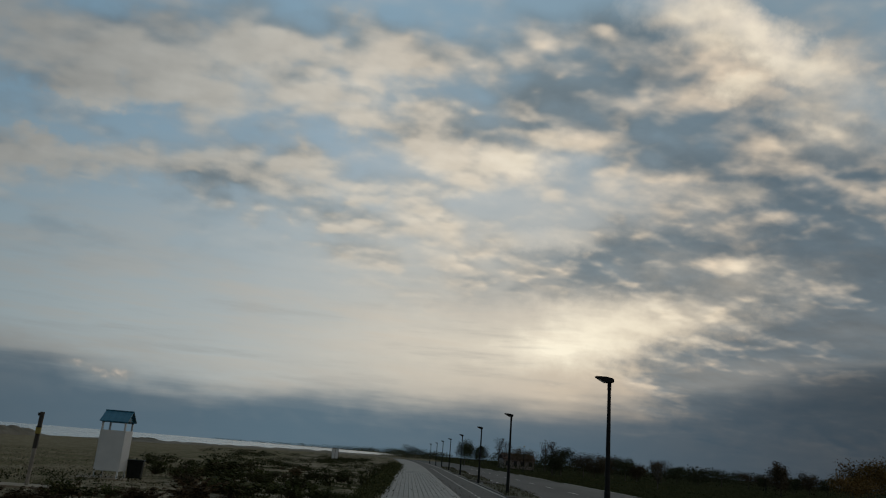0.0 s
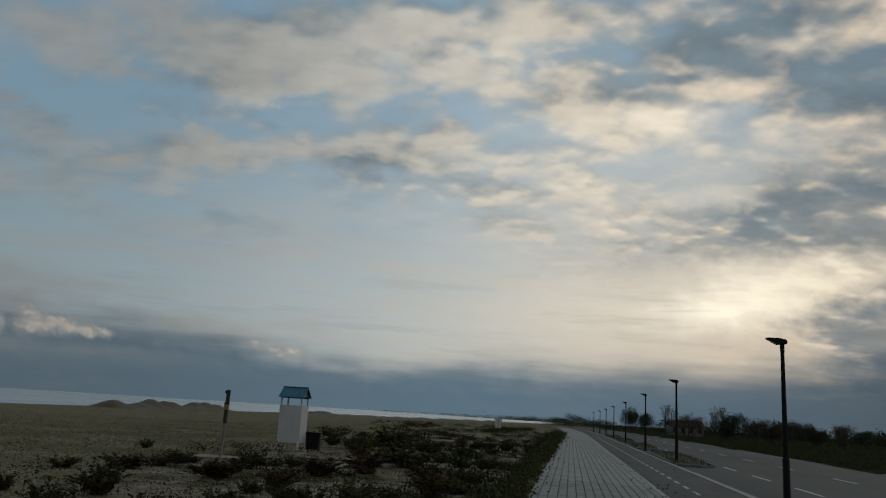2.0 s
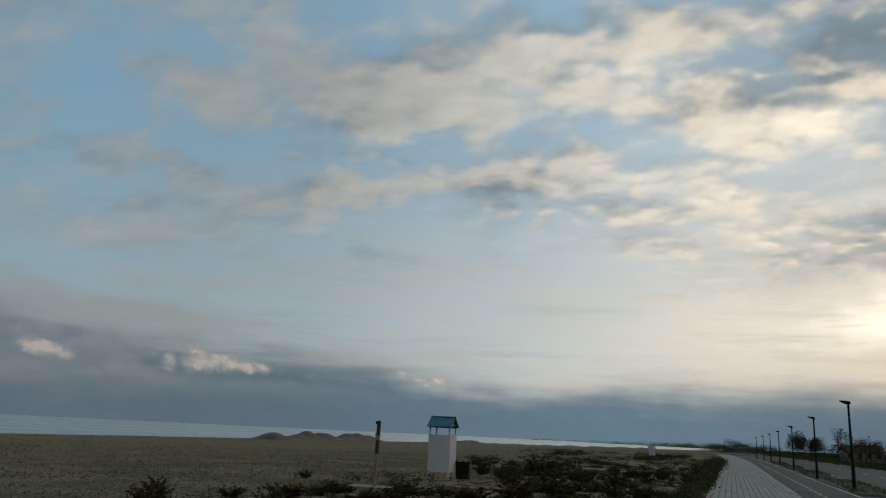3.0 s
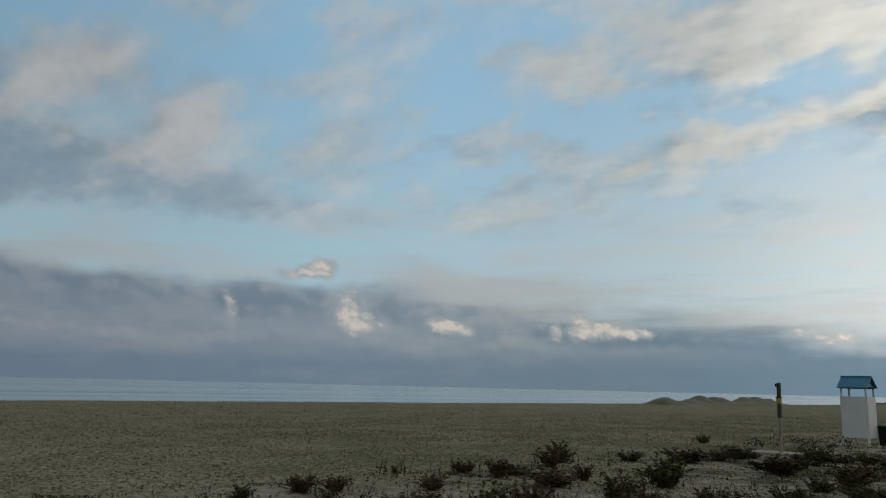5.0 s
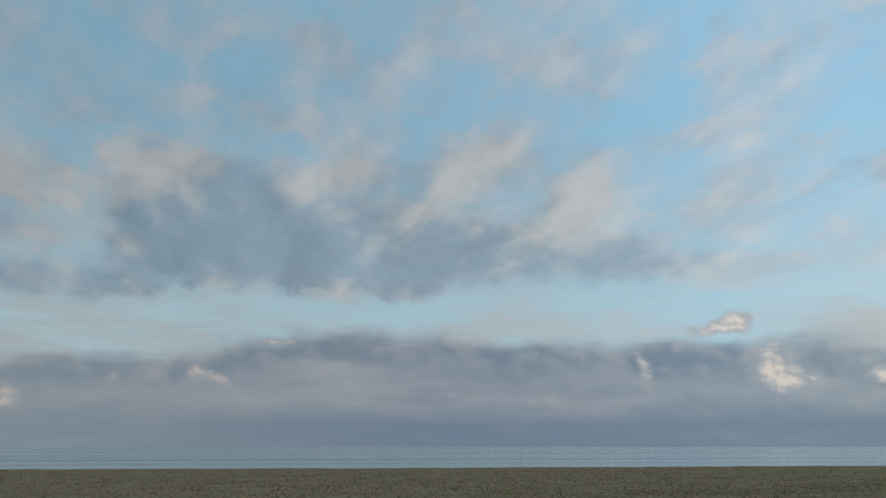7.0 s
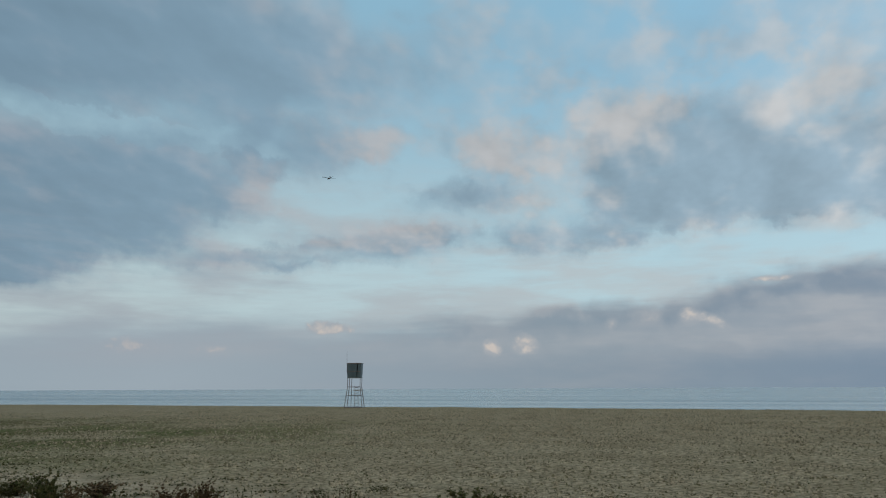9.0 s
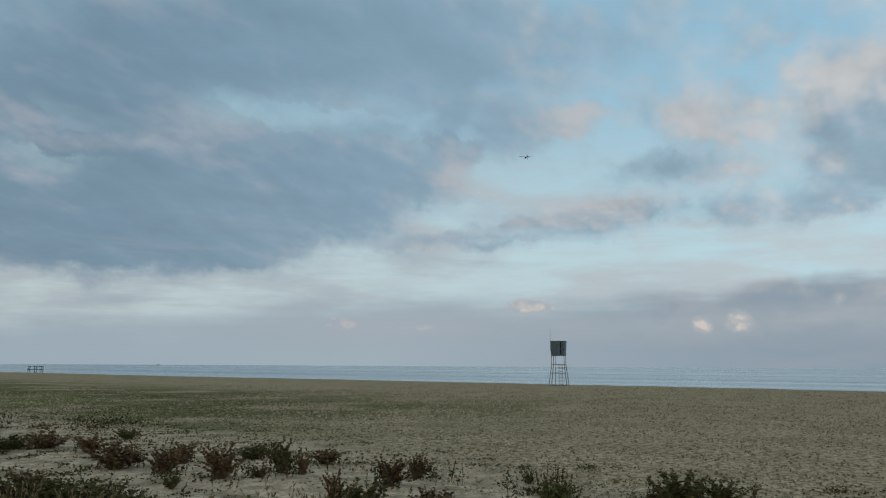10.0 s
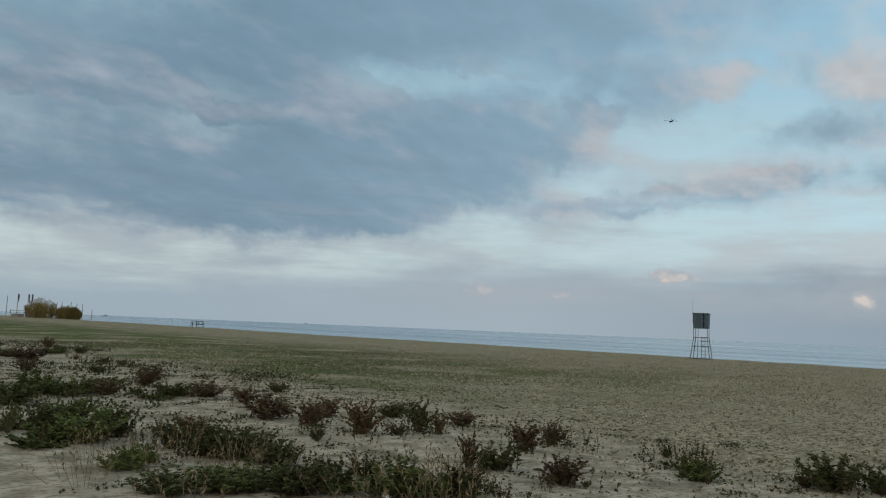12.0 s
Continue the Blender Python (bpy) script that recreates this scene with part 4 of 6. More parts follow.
# ---- street lamps ----
def street_lamp():
    top = empty("street_lamp")
    tagged(top, "black steel street lamp with flat wedge-shaped head", "street lamp", "street lamps along the cycle path")
    bm = bmesh.new()
    box(bm, -0.16, 0.16, -0.16, 0.16, 0, 0.025, bevel=0.006)
    for x in (-0.12, 0.12):
        for y in (-0.12, 0.12):
            bar(bm, (x, y, 0.02), (x, y, 0.05), 0.014)
    part("base_plate", bm, POLE, top)
    bm = bmesh.new()
    bar(bm, (0, 0, 0.02), (0, 0, 1.1), 0.085, 0.08, n=16)
    bar(bm, (0, 0, 1.1), (0, 0, 3.9), 0.066, 0.042, n=16)
    part("pole", bm, POLE, top, smooth=False)
    bm = bmesh.new()
    bar(bm, (0, 0, 1.08), (0, 0, 1.14), 0.088, 0.07, n=16)
    part("collar", bm, POLE, top)
    bm = bmesh.new()
    bar(bm, (0, 0, 3.66), (0, 0, 3.92), 0.052, 0.052, n=12)
    part("spigot", bm, POLE, top)
    # wedge head: thick at the pole, thin at the tip
    bm = bmesh.new()
    prof = ((0.10, 3.86), (0.09, 3.96), (-0.10, 4.0), (-0.38, 3.995), (-0.36, 3.965), (-0.12, 3.84))
    a = [bm.verts.new((x, -0.11, z)) for x, z in prof]
    b = [bm.verts.new((x, 0.11, z)) for x, z in prof]
    bm.faces.new(a)
    bm.faces.new(b[::-1])
    for i in range(len(prof)):
        j = (i + 1) % len(prof)
        bm.faces.new((a[j], a[i], b[i], b[j]))
    bmesh.ops.recalc_face_normals(bm, faces=bm.faces)
    bmesh.ops.bevel(bm, geom=list(bm.edges), offset=0.012, segments=2, affect="EDGES")
    head = part("lamp_head", bm, POLE, top)
    bm = made_box(-0.31, -0.12, -0.075, 0.075, 3.885, 3.905)
    bmesh.ops.rotate(bm, verts=bm.verts, cent=(-0.21, 0, 3.89), matrix=Matrix.Rotation(radians(26), 3, "Y"))
    part("lens", bm, mat("dull_lamp_glass", (0.3, 0.3, 0.28), (0.4, 0.4, 0.38), 5, 0.3, 0.0), head, "unlit frosted lens")
    return top


lamp = street_lamp()
lamp.matrix_world = pose(4.6, 20.2, -0.02, 0, 0, 4)
for x, y, r in ((4.2, 40.6, 0), (3.88, 58.2, -3), (3.5, 81.3, 2), (2.95, 103, 0), (2.35, 122, 3), (1.7, 143, 0), (0.7, 165, 0)):
    copy_thing(lamp, pose(x, y, 0.05 if 38 < y < 54 else -0.02, 0, 0, r))


def thin_lamp(x, y, h):
    top = empty("thin_street_lamp", pose(x, y, 0))
    tagged(top, "slim dark lamp post standing on the grass verge", "street lamp", "slim lamps beyond the road")
    part("pole", made_bar((0, 0, -0.1), (0, 0, h), 0.05, 0.03), POLE, top)
    bm = bmesh.new()
    bar(bm, (0, 0, h), (0, 0, h + 0.2), 0.05, 0.16, n=10)
    bar(bm, (0, 0, h + 0.2), (0, 0, h + 0.26), 0.17, 0.05, n=10)
    part("lantern", bm, mat("pale_lantern", (0.4, 0.4, 0.38), (0.55, 0.55, 0.5), 4, 0.5, 0), top, "pale lantern head")


for x, y, h in ((15.2, 125, 4.0), (25.5, 153, 2.8), (49.4, 115.8, 2.2)):
    thin_lamp(x, y, h)


# ---- changing cabin ----
def changing_cabin():
    top = empty("changing_cabin", pose(-11.13, 28.5, 0.0, 0, 0, 21.5 - 18) @ Matrix.Scale(0.965, 4))
    tagged(top, "white-panelled beach changing cabin with blue gabled roof", "changing cabin")
    w = 0.405
    for x in (-w, w):
        for y in (-w, w):
            part("leg", made_box(x - 0.03, x + 0.03, y - 0.03, y + 0.03, -0.1, 2.05, bevel=0.004), WHITE, top)
    for nm, b in (("front_panel", (-w + 0.0, w - 0.0, -w - 0.045, -w - 0.03)), ("back_panel", (-w, w, w + 0.03, w + 0.045))):
        part(nm, made_box(b[0], b[1], b[2], b[3], 0.28, 1.71, bevel=0.003), WHITE, top)
    for x in (-w - 0.045, w + 0.03):
        part("side_panel", made_box(x, x + 0.015, -w - 0.03, w + 0.03, 0.28, 1.71, bevel=0.003), WHITE, top)
    for z in (0.28, 1.67):
        part("rail", made_box(-w, w, -w - 0.03, -w - 0.0, z, z + 0.04), WHITE, top)
    part("top_frame", made_box(-w - 0.04, w + 0.04, -w - 0.03, -w + 0.03, 1.98, 2.05), BLUE, top, "blue painted beam")
    part("top_frame", made_box(-w - 0.04, w + 0.04, w - 0.03, w + 0.03, 1.98, 2.05), BLUE, top, "blue painted beam")
    for sgn in (-1, 1):
        bm = bmesh.new()
        n = 9
        rows = []
        for i in range(n + 1):
            x = -0.51 + 1.02 * i / n
            dz = 0.012 * (i % 2)
            rows.append([bm.verts.new(v) for v in ((x, sgn * 0.53, 2.03 + dz), (x, 0, 2.42 + dz), (x, 0, 2.39 + dz), (x, sgn * 0.53, 2.00 + dz))])
        for a, b in zip(rows, rows[1:]):
            for k in range(4):
                bm.faces.new((a[k], a[(k + 1) % 4], b[(k + 1) % 4], b[k]))
        bm.faces.new(rows[0][::-1])
        bm.faces.new(rows[-1])
        bmesh.ops.recalc_face_normals(bm, faces=bm.faces)
        part("roof_slope", bm, BLUE, top, "blue ribbed roof sheet")
    for x in (-0.42, 0.40):
        bm = bmesh.new()
        a = [bm.verts.new((x, y, z)) for y, z in ((-0.45, 2.04), (0.45, 2.04), (0, 2.385))]
        b = [bm.verts.new((x + 0.02, y, z)) for y, z in ((-0.45, 2.04), (0.45, 2.04), (0, 2.385))]
        bm.faces.new(a[::-1])
        bm.faces.new(b)
        for i in range(3):
            bm.faces.new((a[i], a[(i + 1) % 3], b[(i + 1) % 3], b[i]))
        part("gable", bm, BLUE, top, "blue triangular gable board")
    part("ridge_cap", made_box(-0.52, 0.52, -0.05, 0.05, 2.405, 2.44, bevel=0.01), BLUE, top)
    slab = link_mesh("concrete_slab", made_box(-0.95, 0.9, -0.85, 0.75, -0.12, 0.03, bevel=0.01), SLAB)
    slab.matrix_world = pose(-11.25, 28.5, 0, 0, 0, 5)
    tagged(slab, "thin sandy concrete slab under the changing cabin", "slab")


changing_cabin()


def litter_bin():
    top = empty("litter_bin", pose(-10.5, 29.2, 0.0, 0, 0, 12) @ Matrix.Scale(1.0, 4))
    tagged(top, "dark green-black lidded litter bin beside the cabin", "litter bin")
    bm = made_box(-0.27, 0.27, -0.24, 0.24, 0.04, 0.62, bevel=0.03)
    for v in bm.verts:
        k = 0.88 + 0.12 * v.co.z / 0.62
        v.co.x *= k
        v.co.y *= k
    part("body", bm, BINPLASTIC, top)
    for x in (-0.14, 0.0, 0.14):
        part("rib", made_box(x - 0.02, x + 0.02, -0.25, -0.235, 0.08, 0.58), BINPLASTIC, top)
    part("lid", made_box(-0.30, 0.30, -0.27, 0.27, 0.62, 0.68, bevel=0.02), BINPLASTIC, top)
    part("handle", made_box(-0.03, 0.02, -0.02, 0.02, 0.68, 0.735, bevel=0.008), BINPLASTIC, top)
    for x in (-0.24, 0.24):
        part("foot", made_box(x - 0.03, x + 0.03, -0.15, 0.15, 0.0, 0.05), BINPLASTIC, top)


litter_bin()


def marker_post():
    top = empty("wooden_post", pose(-10.78, 22.05, 0, 0.5, 1.0, 10))
    tagged(top, "weathered wooden post with a small yellow box", "post")
    part("lower_shaft", made_box(-0.045, 0.045, -0.045, 0.045, -0.15, 1.5, bevel=0.012), OLDWOOD, top, "pale weathered lower half")
    part("upper_shaft", made_box(-0.052, 0.052, -0.05, 0.05, 1.0, 1.99, bevel=0.012), mat("dark_tarred_wood", (0.02, 0.018, 0.015), (0.06, 0.05, 0.04), 6, 0.8), top, "dark tarred upper half")
    bx = part("box", made_box(-0.05, 0.085, -0.13, -0.045, 1.40, 1.57, bevel=0.01), mat("faded_yellow_paint", (0.20, 0.16, 0.03), (0.32, 0.26, 0.06), 5, 0.6), top, "faded yellow box")
    part("lid", made_box(-0.058, 0.092, -0.138, -0.04, 1.57, 1.59), BINPLASTIC, bx)
    part("bracket", made_box(-0.10, -0.05, -0.025, 0.025, 1.88, 1.96), BINPLASTIC, top)
    slab = link_mesh("concrete_slab", made_box(-0.75, 0.75, -0.5, 0.6, -0.1, 0.03, bevel=0.01), SLAB)
    slab.matrix_world = pose(-10.9, 22.1, 0, 0, 0, 8)
    tagged(slab, "pale concrete slab at the foot of the post", "slab")


marker_post()


# ---- lifeguard tower ----
def lifeguard_tower():
    top = empty("lifeguard_tower", pose(-59.8, -36.4, 0, 0, 0, 121.35 - 8))
    tagged(top, "steel lifeguard tower with grey-green boarded cabin", "lifeguard tower")
    b, m, t = 0.80, 0.66, 0.72
    for x in (-1, 1):
        for y in (-1, 1):
            bm = bmesh.new()
            bar(bm, (x * b, y * b, -0.1), (x * m, y * m, 1.82), 0.035)
            bar(bm, (x * m, y * m, 1.82), (x * m, y * m, 2.62), 0.03)
            part("leg", bm, RUST, top)
    for z, w in ((0.03, 0.79), (1.08, 0.72), (1.82, 0.66)):
        for k in (-1, 1):
            part("crossbar", made_bar((-w, k * w, z), (w, k * w, z), 0.028), RUST, top)
            part("crossbar", made_bar((k * w, -w, z), (k * w, w, z), 0.028), RUST, top)
    part("inner_post", made_bar((-0.22, -0.66, 0), (-0.22, -0.66, 2.62), 0.025), RUST, top)
    part("platform", made_box(-0.05, 0.66, -0.66, 0.66, 1.50, 1.56), OLDWOOD, top, "weathered board platform")
    part("ladder_rail", made_bar((0.12, -0.80, 0), (0.12, -0.70, 1.9), 0.022), RUST, top)
    part("ladder_rail", made_bar((0.45, -0.80, 0), (0.45, -0.70, 1.9), 0.022), RUST, top)
    for i in range(7):
        z = 0.15 + 0.27 * i
        part("rung", made_bar((0.12, -0.80 + 0.05 * z, z), (0.45, -0.80 + 0.05 * z, z), 0.016), RUST, top)
    part("floor", made_box(-0.70, 0.70, -0.70, 0.70, 2.58, 2.63), OLDWOOD, top)
    for k in (0, 1):
        # boarded sides, leaning out towards the roof
        for x0, x1 in ((-0.70, -0.26), (-0.24, 0.26), (0.36, 0.70)):
            bm = bmesh.new()
            y = -0.70 if k == 0 else 0.70
            s = 1.08
            vs = [bm.verts.new(v) for v in ((x0, y, 2.6), (x1, y, 2.6), (x1 * s, y * s, 3.86), (x0 * s, y * s, 3.86))]
            f = bm.faces.new(vs)
            r = bmesh.ops.extrude_face_region(bm, geom=[f])
            for v in r["geom"]:
                if isinstance(v, bmesh.types.BMVert):
                    v.co.y += 0.03 if k == 0 else -0.03
            bmesh.ops.recalc_face_normals(bm, faces=bm.faces)
            part("board", bm, GREENPANEL, top)
    for x in (-1, 1):
        bm = bmesh.new()
        s = 1.08
        vs = [bm.verts.new(v) for v in ((x * 0.70, -0.66, 2.6), (x * 0.70, 0.66, 2.6), (x * 0.70 * s, 0.66 * s, 3.86), (x * 0.70 * s, -0.66 * s, 3.86))]
        f = bm.faces.new(vs)
        r = bmesh.ops.extrude_face_region(bm, geom=[f])
        for v in r["geom"]:
            if isinstance(v, bmesh.types.BMVert):
                v.co.x -= 0.03 * x
        bmesh.ops.recalc_face_normals(bm, faces=bm.faces)
        part("side_board", bm, GREENPANEL, top)
    part("mid_rail", made_box(-0.74, 0.74, -0.76, -0.735, 3.15, 3.20), RUST, top)
    part("top_rail", made_box(-0.79, 0.79, -0.80, -0.76, 3.84, 3.91), RUST, top)
    part("top_rail", made_box(-0.79, 0.79, 0.76, 0.80, 3.84, 3.91), RUST, top)
    part("roof", made_box(-0.78, 0.78, -0.76, 0.76, 3.86, 3.90), GREENPANEL, top)
    part("flag_pole", made_bar((-0.74, -0.74, 3.0), (-0.76, -0.76, 4.95), 0.016, 0.008), RUST, top)
    # the frame draws in below the cabin
    for piece in top.children:
        for v in piece.data.vertices:
            k = 1 - 0.16 * min(1, max(0, (v.co.z - 0.6) / 1.2))
            v.co.x *= k
            v.co.y *= k


lifeguard_tower()


# ---- model aircraft ----
def model_aircraft():
    a, e, d = radians(123.5), radians(15.4), 150
    at = (-d * math.sin(a) * math.cos(e), d * math.cos(a) * math.cos(e), EYE + d * math.sin(e))
    top = empty("model_aircraft", pose(*at, 0, 0, 123.5 + 25) @ pose(0, 0, 0, 4, -3, 0))
    tagged(top, "dark twin-boom model aircraft in flight with straight wings", "aircraft")
    skin = mat("dark_grey_foam", (0.03, 0.033, 0.038), (0.06, 0.062, 0.07), 5, 0.6, 0.05)
    bm = bmesh.new()
    prof = ((-0.75, 0.03), (-0.6, 0.09), (-0.2, 0.12), (0.3, 0.12), (0.75, 0.08), (0.98, 0.02))
    for (y0, r0), (y1, r1) in zip(prof, prof[1:]):
        bar(bm, (0, y0, 0), (0, y1, 0), r0, r1, n=12)
    part("fuselage", bm, skin, top)
    for s in (-1, 1):
        bm = bmesh.new()
        ring = []
        for x, c, z in ((0.05, 0.20, 0.06), (0.7, 0.17, 0.09), (1.45, 0.10, 0.13)):
            ring.append([bm.verts.new((s * x, 0.12 + c * u, z + h)) for u, h in ((1, 0), (0.4, 0.025), (-1, 0), (0.3, -0.012))])
        for p, q in zip(ring, ring[1:]):
            for k in range(4):
                bm.faces.new((p[k], p[(k + 1) % 4], q[(k + 1) % 4], q[k]))
        bm.faces.new(ring[0])
        bm.faces.new(ring[-1][::-1])
        bmesh.ops.recalc_face_normals(bm, faces=bm.faces)
        part("wing", bm, skin, top)
        bm = bmesh.new()
        v = [bm.verts.new(p) for p in ((0, -0.55, 0.02), (0, -0.75, 0.02), (s * 0.33, -0.88, 0.30), (s * 0.33, -0.74, 0.30))]
        f = bm.faces.new(v)
        r = bmesh.ops.extrude_face_region(bm, geom=[f])
        for q in r["geom"]:
            if isinstance(q, bmesh.types.BMVert):
                q.co += Vector((0.01 * s, 0, -0.012))
        part("tail_fin", bm, skin, top)
        part("gear_leg", made_bar((s * 0.06, 0.1, -0.08), (s * 0.28, 0.08, -0.30), 0.012), skin, top)
        part("wheel", made_bar((s * 0.26, 0.08, -0.31), (s * 0.30, 0.08, -0.31), 0.05, n=12), skin, top)
    part("propeller", made_box(-0.2, 0.2, -0.80, -0.785, -0.015, 0.015), skin, top)


model_aircraft()


# ---- dunes, berm, boats, goal, sign ----
def mound(name, cx, cy, lx, ly, h, turn, seed, label, material, heaps=0):
    """A ridge of sand; with heaps, a row of tipped loads that run into one another."""
    rnd = random.Random(seed)
    peaks = [(-0.86 + 1.72 * (i + rnd.uniform(-0.25, 0.25)) / max(1, heaps - 1), rnd.uniform(-0.3, 0.3), rnd.uniform(0.62, 1.0), rnd.uniform(0.13, 0.24)) for i in range(heaps)]
    bm = bmesh.new()
    bmesh.ops.create_grid(bm, x_segments=140, y_segments=18, size=1)
    for v in bm.verts:
        x, y = v.co.x, v.co.y
        k = max(0, 1 - x * x) ** 0.5 * max(0, 1 - y * y)
        if heaps:
            z = 0.38 * min(1, k * 2.5) * (0.8 + 0.5 * noise.noise((x * 6, y * 2, seed)))
            for px, py, ph, pw in peaks:
                q = math.hypot((x - px) / pw, (y - py) / 0.75)
                z = max(z, ph * (1 - q) * 1.15 if q > 0.15 else ph * (0.98 - q * q))
            z = h * (z + 0.07 * noise.noise((x * 30, y * 5, seed))) * min(1, k * 4)
        else:
            z = h * k ** 0.6 * (0.72 + 0.75 * noise.noise((x * 10 + seed, y * 1.6, seed)) + 0.12 * noise.noise((x * 24, y * 5, seed)))
        v.co = (x * lx, y * ly, z - 0.12)
    ob = link_mesh(name, bm, material, smooth=True)
    ob.matrix_world = pose(cx, cy, 0, 0, 0, turn)
    return tagged(ob, label, "mound")


DARKSAND = mat("damp_heaped_sand", (0.075, 0.065, 0.047), (0.16, 0.138, 0.098), 0.8, 0.95, 0.8, 8, bump_dist=0.05)
mound("sand_mound", -60.5, 107, 18, 4, 1.45, 92, 3, "long row of bulldozed sand heaps near the water", DARKSAND, heaps=9)
mound("sand_mound", -62, 175, 9, 3, 0.75, 100, 8, "small dark heap of sand near the water", DARKSAND)
mound("sand_berm", -49, 180, 45, 5, 0.55, 80, 11, "low scrub-topped sand berm on the far beach", DARKSAND)
mound("sand_berm", -30, 240, 40, 6, 0.7, 60, 14, "low scrub-topped sand berm on the far beach", DARKSAND)


def notice_board():
    top = empty("notice_board", pose(-12.3, 107, 0, 0, 0, 7))
    tagged(top, "white double-panel board on short posts among weeds", "board")
    for x in (-0.42, 0.03):
        part("panel", made_box(x, x + 0.38, -0.02, 0.02, 0.25, 1.55, bevel=0.008), WHITE, top)
    for x in (-0.43, 0.0, 0.42):
        part("post", made_bar((x, 0.03, -0.1), (x, 0.03, 1.5), 0.03), RUST, top)


notice_board()


def goal_frame():
    top = empty("goal_frame", pose(-61.5, -148, 0, 0, 0, 0))
    tagged(top, "rusty pipe frame standing on the beach", "frame")
    for x in (-1.15, 0.0, 1.15):
        for y in (-0.4, 0.4):
            part("upright", made_bar((x, y, -0.05), (x, y, 1.25), 0.055), BINPLASTIC, top)
    for z in (0.6, 1.2):
        for y in (-0.4, 0.4):
            part("rail", made_bar((-1.15, y, z), (1.15, y, z), 0.05), BINPLASTIC, top)
    for x in (-1.15, 1.15):
        part("end_rail", made_bar((x, -0.4, 1.2), (x, 0.4, 1.2), 0.03), RUST, top)


goal_frame()


def boat(az, d, length, label):
    a = radians(az)
    top = empty("fishing_boat", pose(-d * math.sin(a), d * math.cos(a), -0.1, 0, 0, az))
    tagged(top, label, "boat")
    bm = bmesh.new()
    ring = []
    for x, w, z in ((-0.5, 0.12, 0.9), (-0.2, 0.16, 0.8), (0.2, 0.15, 0.9), (0.5, 0.01, 1.3)):
        ring.append([bm.verts.new(p) for p in ((x * length, -w * length, z), (x * length, -w * 0.6 * length, -0.4), (x * length, w * 0.6 * length, -0.4), (x * length, w * length, z))])
    for p, q in zip(ring, ring[1:]):
        for k in range(4):
            bm.faces.new((p[k], p[(k + 1) % 4], q[(k + 1) % 4], q[k]))
    bm.faces.new(ring[0])
    bm.faces.new(ring[-1][::-1])
    part("hull", bm, mat("grey_hull", (0.12, 0.14, 0.16), (0.2, 0.22, 0.24), 1, 0.6), top)
    part("wheelhouse", made_box(-0.2 * length, 0.08 * length, -0.1 * length, 0.1 * length, 0.8, 2.4, bevel=0.05), mat("grey_hull", (0.1, 0.1, 0.1), (0.1, 0.1, 0.1)), top)
    part("mast", made_bar((0.1 * length, 0, 0.8), (0.1 * length, 0, 4.2), 0.08), POLE, top)


boat(149.9, 1500, 9, "small grey fishing boat far out at sea")
boat(163.4, 1400, 14, "grey work boat close to the far shore")


# ---- plants ----
def leaf_material(name, a, b, rough=0.75):
    m = bpy.data.materials.new(name)
    m.use_nodes = True
    nt = m.node_tree
    p = nt.nodes["Principled BSDF"]
    p.inputs["Roughness"].default_value = rough
    p.inputs["Specular IOR Level"].default_value = 0.05
    g = nt.nodes.new("ShaderNodeNewGeometry")
    mix = nt.nodes.new("ShaderNodeMix")
    mix.data_type = "RGBA"
    mix.inputs[6].default_value, mix.inputs[7].default_value = (*a, 1), (*b, 1)
    nt.links.new(g.outputs["Random Per Island"], mix.inputs[0])
    oi = nt.nodes.new("ShaderNodeObjectInfo")
    vr = nt.nodes.new("ShaderNodeMapRange")
    vr.inputs["To Min"].default_value, vr.inputs["To Max"].default_value = 0.7, 1.3
    nt.links.new(oi.outputs["Random"], vr.inputs["Value"])
    hs = nt.nodes.new("ShaderNodeHueSaturation")
    nt.links.new(vr.outputs[0], hs.inputs["Value"])
    nt.links.new(mix.outputs[2], hs.inputs["Color"])
    nt.links.new(hs.outputs[0], p.inputs["Base Color"])
    return m


LEAF_GREEN = leaf_material("olive_weed_leaf", (0.032, 0.045, 0.013), (0.092, 0.102, 0.034))
LEAF_RED = leaf_material("reddish_weed_leaf", (0.044, 0.030, 0.018), (0.100, 0.070, 0.038))
LEAF_MIX = leaf_material("dark_weed_leaf", (0.025, 0.033, 0.012), (0.072, 0.070, 0.029))
STRAW = leaf_material("dry_straw", (0.10, 0.075, 0.045), (0.22, 0.17, 0.10))
STEM = mat("weed_stem", (0.05, 0.032, 0.022), (0.10, 0.07, 0.045), 8, 0.85, 0)
TREE_GREEN = leaf_material("dark_tree_leaf", (0.022, 0.028, 0.014), (0.055, 0.058, 0.028))
TREE_RUST = leaf_material("autumn_tree_leaf", (0.08, 0.05, 0.018), (0.19, 0.11, 0.035))
TREE_BROWN = leaf_material("brown_tree_leaf", (0.045, 0.036, 0.024), (0.095, 0.07, 0.042))


